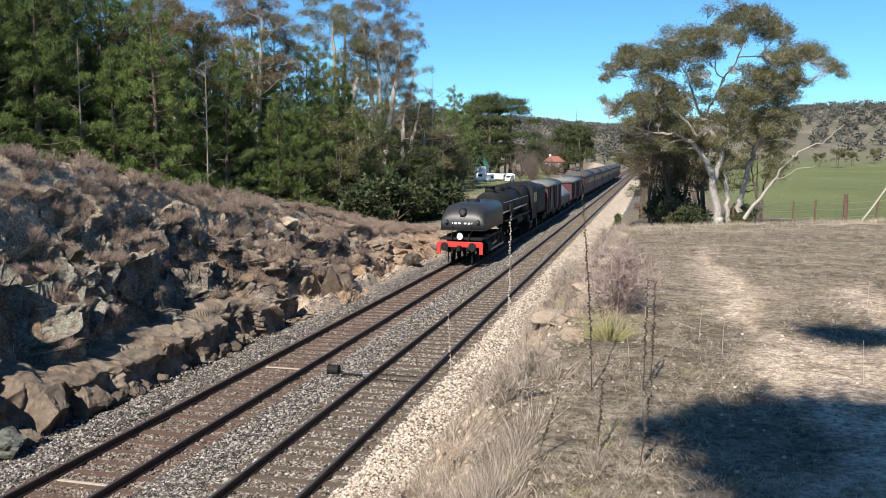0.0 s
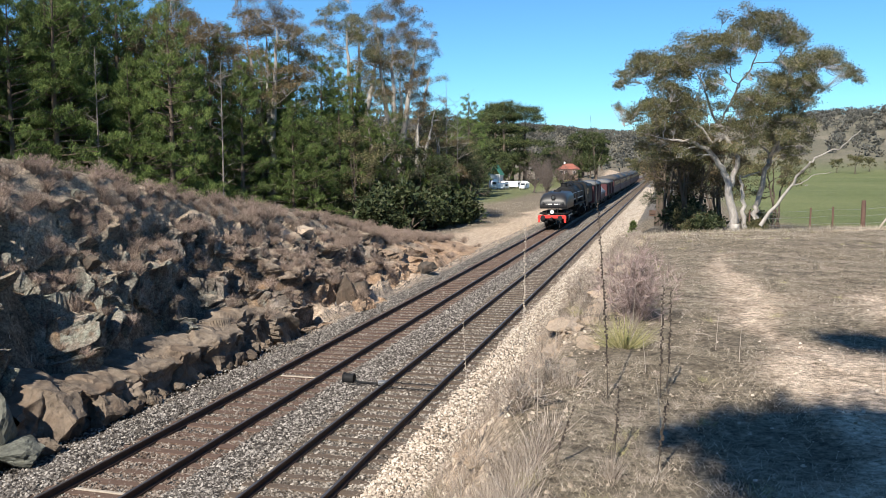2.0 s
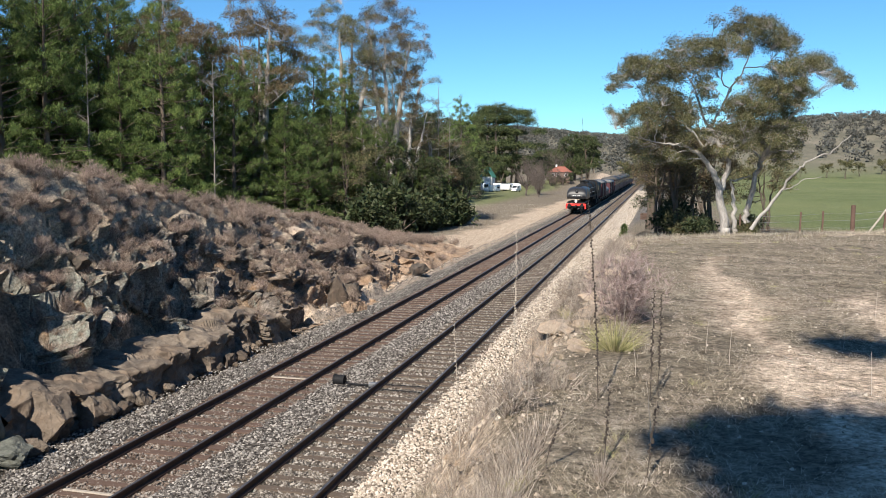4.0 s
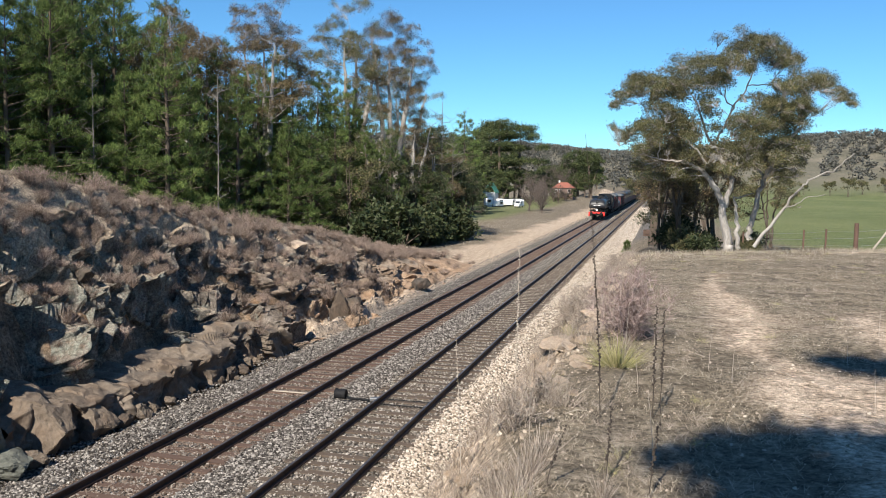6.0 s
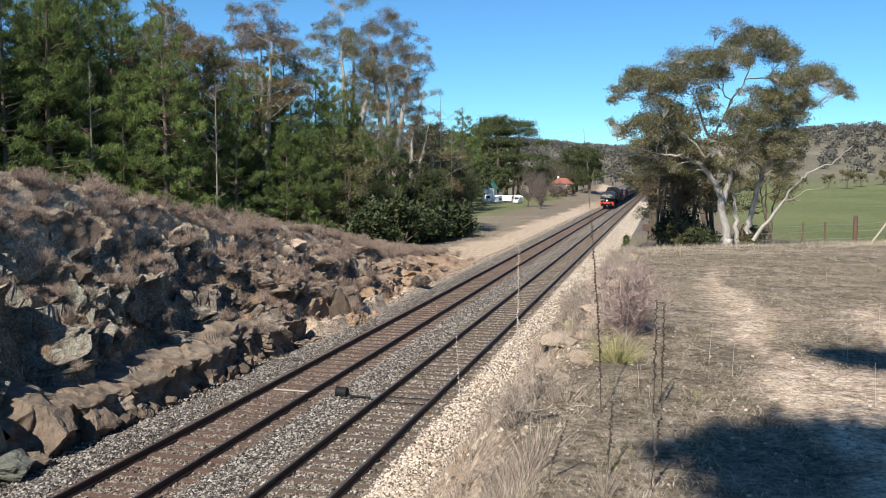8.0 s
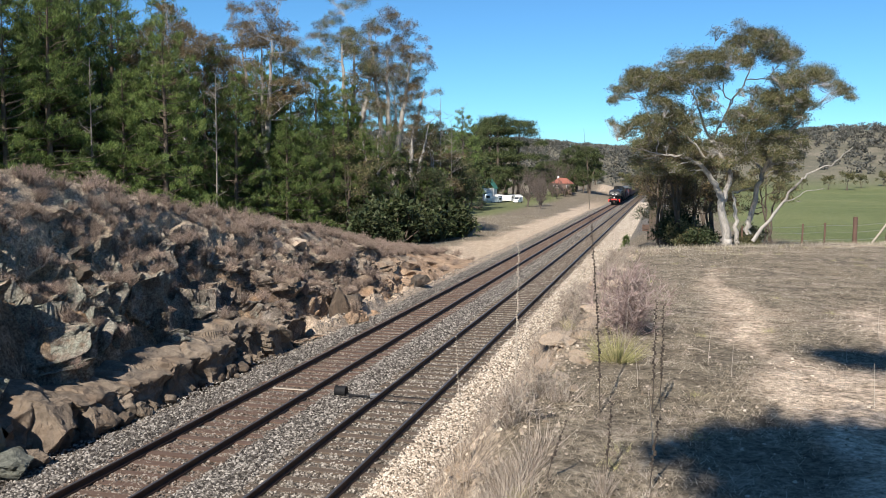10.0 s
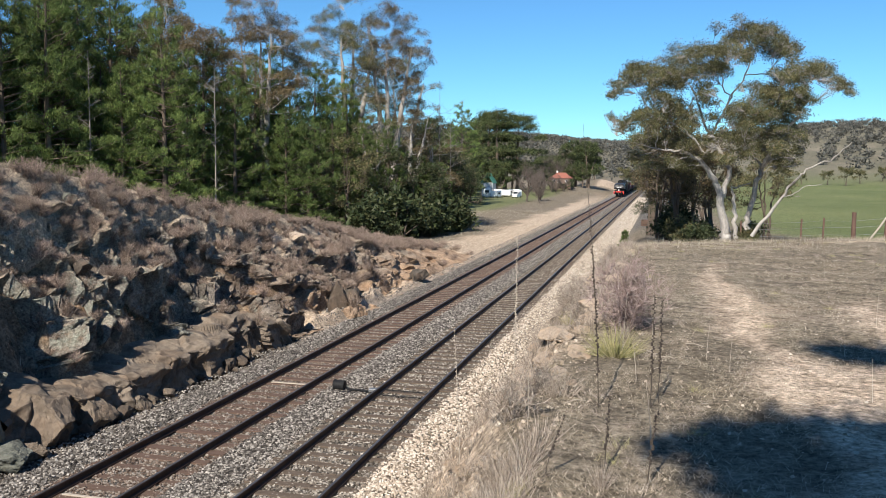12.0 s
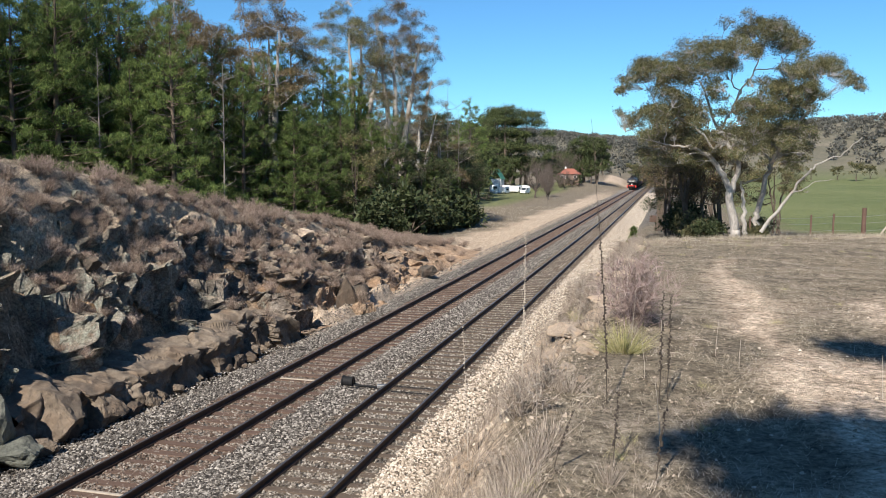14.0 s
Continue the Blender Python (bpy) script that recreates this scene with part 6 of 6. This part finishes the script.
    px, py = cx + rng.normal(size=n) * 0.06, cy + rng.normal(size=n) * 0.06
    w = unit(np.stack([(px - cx) * 7 + rng.normal(size=n) * 0.18, (py - cy) * 7 + rng.normal(size=n) * 0.18, np.ones(n)], 1))
    v, f = blades(np.stack([px, py, land(px, py) - 0.01], 1), w, 0.26, 0.0026, rng)
    tagged(part_np("bank_weeds", v, f, M_TWIG), "wispy grey dead weeds over the sandy bank", "weeds", kind="stuff")
    m = 44
    paths = []
    for k in range(m):
        px, py = rng.uniform(-2.4, 2.5), rng.uniform(4.6, 12)
        a, L = rng.uniform(0, 6.28), rng.uniform(0.12, 0.45)
        qx, qy = px + math.cos(a) * L, py + math.sin(a) * L
        r = rng.uniform(0.002, 0.006)
        paths.append(np.array([(px, py, ground_z(px, py) + r, r), ((px + qx) / 2, (py + qy) / 2, ground_z((px + qx) / 2, (py + qy) / 2) + r + 0.02, r * 0.9), (qx, qy, ground_z(qx, qy) + r, r * 0.5)]))
    v, f = tubes(paths, 5)
    tagged(part_np("fallen_sticks", v, f, M_STALK_PALE), "fallen dry sticks lying on the shelf", "sticks", kind="stuff")


build_turf()


def build_clods():
    """Small clods, pebbles and bits of bark on the shelf and the bank."""
    rng = np.random.default_rng(191)
    n = 26000
    x = np.where(rng.uniform(0, 1, n) < 0.55, rng.uniform(-4.0, -0.6, n), rng.uniform(-0.6, 8, n))
    y = 4.2 + 30 * rng.uniform(0, 1, n) ** 1.6
    keep = (fbm(x * 0.8, y * 0.8, 3, 87) + 0.25 * (x < -0.8)) > rng.uniform(-0.4, 0.5, n)
    x, y = x[keep], y[keep]
    n = len(x)
    octa = np.array([(1, 0, 0), (-1, 0, 0), (0, 1, 0), (0, -1, 0), (0, 0, 1), (0, 0, -1)], float)
    tri = np.array([(0, 2, 4), (2, 1, 4), (1, 3, 4), (3, 0, 4), (2, 0, 5), (1, 2, 5), (3, 1, 5), (0, 3, 5)])
    r = (0.006 + 0.02 * rng.uniform(0, 1, n) ** 3 * np.where(x < -0.8, 1.6, 1.0))[:, None, None] * rng.uniform(0.5, 1.4, (n, 6, 1))
    q, _ = np.linalg.qr(rng.normal(size=(n, 3, 3)))
    v = np.einsum("nij,kj->nki", q, octa) * r + np.stack([x, y, land(x, y)], -1)[:, None]
    f = (np.arange(n)[:, None, None] * 6 + tri[None]).reshape(-1, 3)
    tagged(part_np("clods", v.reshape(-1, 3), f, M_CLOD), "pale clods and pebbles strewn on dry soil", "clods", kind="stuff")


build_clods()


# ---- railway furniture, fence, stacked sleepers ----
def build_furniture():
    t = empty("point_indicator", "black lineside lever box with a rod beside the rail", "signal box", at=(-8.62, 22.3, -0.14))
    part("housing", cyl(B(), 0.14, 0.14, 0.30, (-0.06, 0, 0.13), "x", 20), M_BLACK, t)
    part("end_rim", cyl(B(), 0.16, 0.16, 0.04, (-0.21, 0, 0.13), "x", 20), M_BLACK, t)
    part("base_plate", box(B(), (0.6, 0.4, 0.05), (0, 0, -0.02), (0, 0, 0), 0.01), M_BLACK, t)
    part("rod", cyl(B(), 0.03, 0.03, 1.0, (0.55, 0, 0.03), "x", 10), M_BLACK, t)
    part("crank", box(B(), (0.3, 0.16, 0.10), (0.95, 0.05, 0.05), (0, 0, 15), 0.02), M_STEEL, t)
    for dy in (0.0, -0.55):
        r = tagged(part_np("cross_rod", *tubes([np.array([(0, 0, 0, 0.014), (0.8, 0, 0, 0.014), (1.35, 0, 0, 0.014)])], 8), M_BLACK), "thin dark steel rod lying between the rails", "rod", "rods between the rails")
        r.matrix_world = pose(-7.42, 22.6 + dy, -0.13)
    bar = tagged(part("white_marker", box(B(), (1.15, 0.07, 0.03), (0, 0, 0), (0, 0, 0), 0.008), M_STALK_PALE, None), "pale painted strip across a sleeper", "marker")
    bar.matrix_world = pose(LEFT_TRACK, 22.57, -0.145, 0, 0, 1)
    copy_thing(bar, pose(LEFT_TRACK, 13.5, -0.145))
    tagged(rock(PALE_ROCKS[2], -13.0, 24.2, (0.13, 0.12, 0.10), 0.2, 0, (0, 0), "small white stone at the ballast's edge", -0.33), group="loose stones")
    pile = empty("sleeper_stack", "stack of old dark sleepers beside the access road", "timber stack")
    for k in range(9):
        part("sleeper", box(B(), (2.5, 0.26, 0.16), (0.05 * (k % 3), (k % 3) * 0.7 - 0.7, 0.1 + 0.24 * (k // 3)), (0, 0, (k * 37) % 9 - 4), 0.015), M_SLEEPER_RED, pile)
    pile.matrix_world = pose(-0.7, 96, ground_z(-0.7, 96))
    copy_thing(pile, pose(0.2, 104, ground_z(0.2, 104), 0, 0, 8))
    # the paddock fence
    rng = np.random.default_rng(201)
    post = tagged(part("fence_post", box(B(), (0.09, 0.09, 1.5), (0, 0, 0.6), (0, 0, 0), 0.012), M_RUSTPOST, None), "thin rusty steel fence post in dry grass", "fence post", "fence posts")
    wood = tagged(part("fence_post", cyl(B(), 0.12, 0.11, 1.75, (0, 0, 0.75), "z", 12), M_RUSTPOST, None), "thick rust-brown strainer post in dry grass", "fence post", "fence posts")
    spots = [(4.6, 52.0, 0), (7.6, 50.2, 0), (8.6, 49.4, 0), (9.9, 48.4, 1), (11.2, 47.6, 0), (12.4, 46.8, 0)]
    for i, (x, y, kind) in enumerate(spots):
        src = wood if kind else post
        m = pose(x, y, ground_z(x, y), rng.uniform(-3, 3), rng.uniform(-3, 3), 0)
        if i == 0 or kind:
            src.matrix_world = m
        else:
            copy_thing(src, m)
    for h in (0.45, 0.85, 1.2):
        pts = [(x, y, ground_z(x, y) + h - (0.04 if i % 2 else 0), 0.008) for i, (x, y, _) in enumerate(spots)]
        v, f = tubes([np.array(pts)], 4)
        tagged(part_np("fence_wire", v, f, M_STEEL), "sagging fence wire between posts", "wire", "fence wires")
    stay = tagged(part_np("fence_stay", *tubes([np.array([(0, 0, -0.1, 0.05), (0.6, 0, 0.8, 0.05), (1.2, 0, 1.8, 0.045)])], 8), M_STALK_PALE), "leaning white-grey stay pole by the fence", "pole")
    stay.matrix_world = pose(9.9, 45.5, ground_z(9.9, 45.5))
    # right-hand branch that hangs in from a tree by the fence
    plain_gum("gum_tree", "small gum tree beside the paddock fence", (15.6, 52, ground_z(15.6, 52)), 6.5, 2.4, 301, M_GUM, 14, 200, 0.24, M_BARK, 0.3)


build_furniture()


def build_cables():
    for x0, z0, x1, z1 in ((-25.0, 55.0, 62.0, 33.5), (-8.0, 48.5, 62.0, 29.5), (2.0, 42.0, 62.0, 26.0)):
        k = np.linspace(0, 1, 40)
        y = 118 + 6 * k
        z = z0 + (z1 - z0) * k - 3.0 * 4 * k * (1 - k) * 0.5
        v, f = tubes([np.stack([x0 + (x1 - x0) * k, y, z, np.full(40, 0.016)], 1)], 4)
        tagged(part_np("power_cable", v, f, M_CABLE), "thin grey overhead power cable high over the paddock", "cable", "power cables")


build_cables()


# ---- the homestead and sheds on the plain ----
def house():
    t = empty("house", "low brick farmhouse with a red tiled hip roof", "house", at=(-26.6, 236, ground_z(-26.6, 236) + 0.9))
    part("wall", box(B(), (11, 8, 4.4), (0, 0, 0.7)), M_BRICK, t)
    bm = B()
    lo = [bm.verts.new(p) for p in ((-6.1, -4.6, 2.85), (6.1, -4.6, 2.85), (6.1, 4.6, 2.85), (-6.1, 4.6, 2.85))]
    hi = [bm.verts.new((-2.2, 0, 5.2)), bm.verts.new((2.2, 0, 5.2))]
    bm.faces.new(lo[::-1])
    bm.faces.new((lo[0], lo[1], hi[1], hi[0]))
    bm.faces.new((lo[1], lo[2], hi[1]))
    bm.faces.new((lo[2], lo[3], hi[0], hi[1]))
    bm.faces.new((lo[3], lo[0], hi[0]))
    roof = part("roof", bm, M_TILE, t, "red tiled hip roof")
    part("chimney", box(B(), (0.8, 0.8, 1.5), (-2.4, 0.4, 5.2), (0, 0, 0), 0.03), M_WHITE, roof)
    for x in (-3.6, -1.2, 3.4):
        w = part("window", box(B(), (1.5, 0.12, 1.2), (x, -4.02, 1.6), (0, 0, 0), 0.02), M_WHITE, t)
        part("pane", box(B(), (1.3, 0.06, 1.0), (x, -4.07, 1.6)), M_GLASS, w)
    part("door", box(B(), (0.95, 0.1, 2.05), (1.1, -4.03, 1.05), (0, 0, 0), 0.02), M_BRICK, t)
    t.scale = (0.5, 0.5, 0.66)


def shed():
    t = empty("shed", "pale shed with a green iron roof", "shed", at=(-41.0, 206, ground_z(-41, 206)))
    part("wall", box(B(), (5, 6, 3.4), (0, 0, 1.7)), M_BLUEGREY, t)
    part("roof", extrude_y(B(), [(-2.9, 3.3), (0, 5.6), (2.9, 3.3), (2.8, 3.2), (0, 5.45), (-2.8, 3.2)], -3.4, 3.4), M_GREENROOF, t, "green iron gable roof")
    part("door", box(B(), (1.6, 0.1, 2.3), (0.6, -3.03, 1.15), (0, 0, 0), 0.02), M_WHITE, t)
    part("window", box(B(), (0.9, 0.1, 0.8), (-1.5, -3.03, 1.9), (0, 0, 0), 0.02), M_GLASS, t)
    t.scale = (0.55, 0.75, 1.05)


def vehicles():
    v = empty("caravan", "white parked caravan on green grass", "caravan", "parked vans")
    body = part("body", box(B(), (2.3, 4.6, 2.0), (0, 0, 1.45), (0, 0, 0), 0.22), M_WHITE, v, "", True)
    part("window", box(B(), (1.3, 0.06, 0.7), (0, -2.31, 1.75), (0, 0, 0), 0.02), M_GLASS, body)
    part("window", box(B(), (0.06, 1.2, 0.6), (1.16, 0.2, 1.75), (0, 0, 0), 0.02), M_GLASS, body)
    for s in (-1, 1):
        part("wheel", cyl(B(), 0.33, 0.33, 0.2, (s * 0.95, 0.2, 0.33), "x", 16), M_BLACK, v)
    part("drawbar", box(B(), (0.1, 1.3, 0.1), (0, -2.8, 0.5)), M_STEEL, v)
    m = lambda x, y, a: pose(x, y, ground_z(x, y), 0, 0, a)
    v.matrix_world = m(-38.8, 205, 30)
    v.scale = (0.72, 0.72, 0.8)
    for x, y, a, k in ((-37.2, 209, 75, 0.62), (-40.4, 201, 10, 0.75), (-35.9, 214, 80, 0.6), (-34.4, 211, 20, 0.55), (-37.9, 199, 50, 0.55), (-41.6, 208, 5, 0.7)):
        copy_thing(v, m(x, y, a)).scale = (k, k, k * 1.15)
    c = empty("van", "white delivery van parked on the grass", "van")
    side = [(-2.3, 0.4), (-2.3, 1.0), (-1.5, 1.15), (-0.9, 1.85), (2.3, 1.9), (2.3, 0.4)]
    bm = extrude_y(B(), side, -0.9, 0.9)
    body = part("body", bm, M_WHITE, c)
    part("windscreen", box(B(), (0.06, 1.5, 0.75), (-1.23, 0, 1.52), (0, 40, 0)), M_GLASS, body)
    for s in (-1, 1):
        part("side_window", box(B(), (0.8, 0.05, 0.45), (-0.4, s * 0.9, 1.5), (0, 0, 0), 0.02), M_GLASS, body)
        part("headlight", box(B(), (0.05, 0.35, 0.2), (-2.31, s * 0.6, 0.85), (0, 0, 0), 0.015), M_LENS, body)
        for x in (-1.4, 1.4):
            part("wheel", cyl(B(), 0.34, 0.34, 0.2, (x, s * 0.82, 0.34), "y", 16), M_BLACK, c)
    c.matrix_world = m(-32.4, 196, 80)
    c.scale = (0.7, 0.7, 0.8)


house()
shed()
vehicles()


# ---- motion ----
def motions():
    steps = [k / 30 for k in range(421)]
    for w, y, r in WHEELS:
        walk(w, [(t, pose(0, y, r, -math.degrees((train_front(t) - train_front(0)) / r))) for t in steps])
    for rod, y in RODS:
        turn = [(t, (train_front(t) - train_front(0)) / 0.70) for t in steps]
        walk(rod, [(t, pose(0, y - 0.28 * math.sin(a), 0.70 - 0.28 * math.cos(a))) for t, a in turn])
    for thing, back in TRAIN:
        walk(thing, [(t, pose(LEFT_TRACK, train_front(t) + back, 0)) for t in [k * 0.5 for k in range(29)]])


motions()
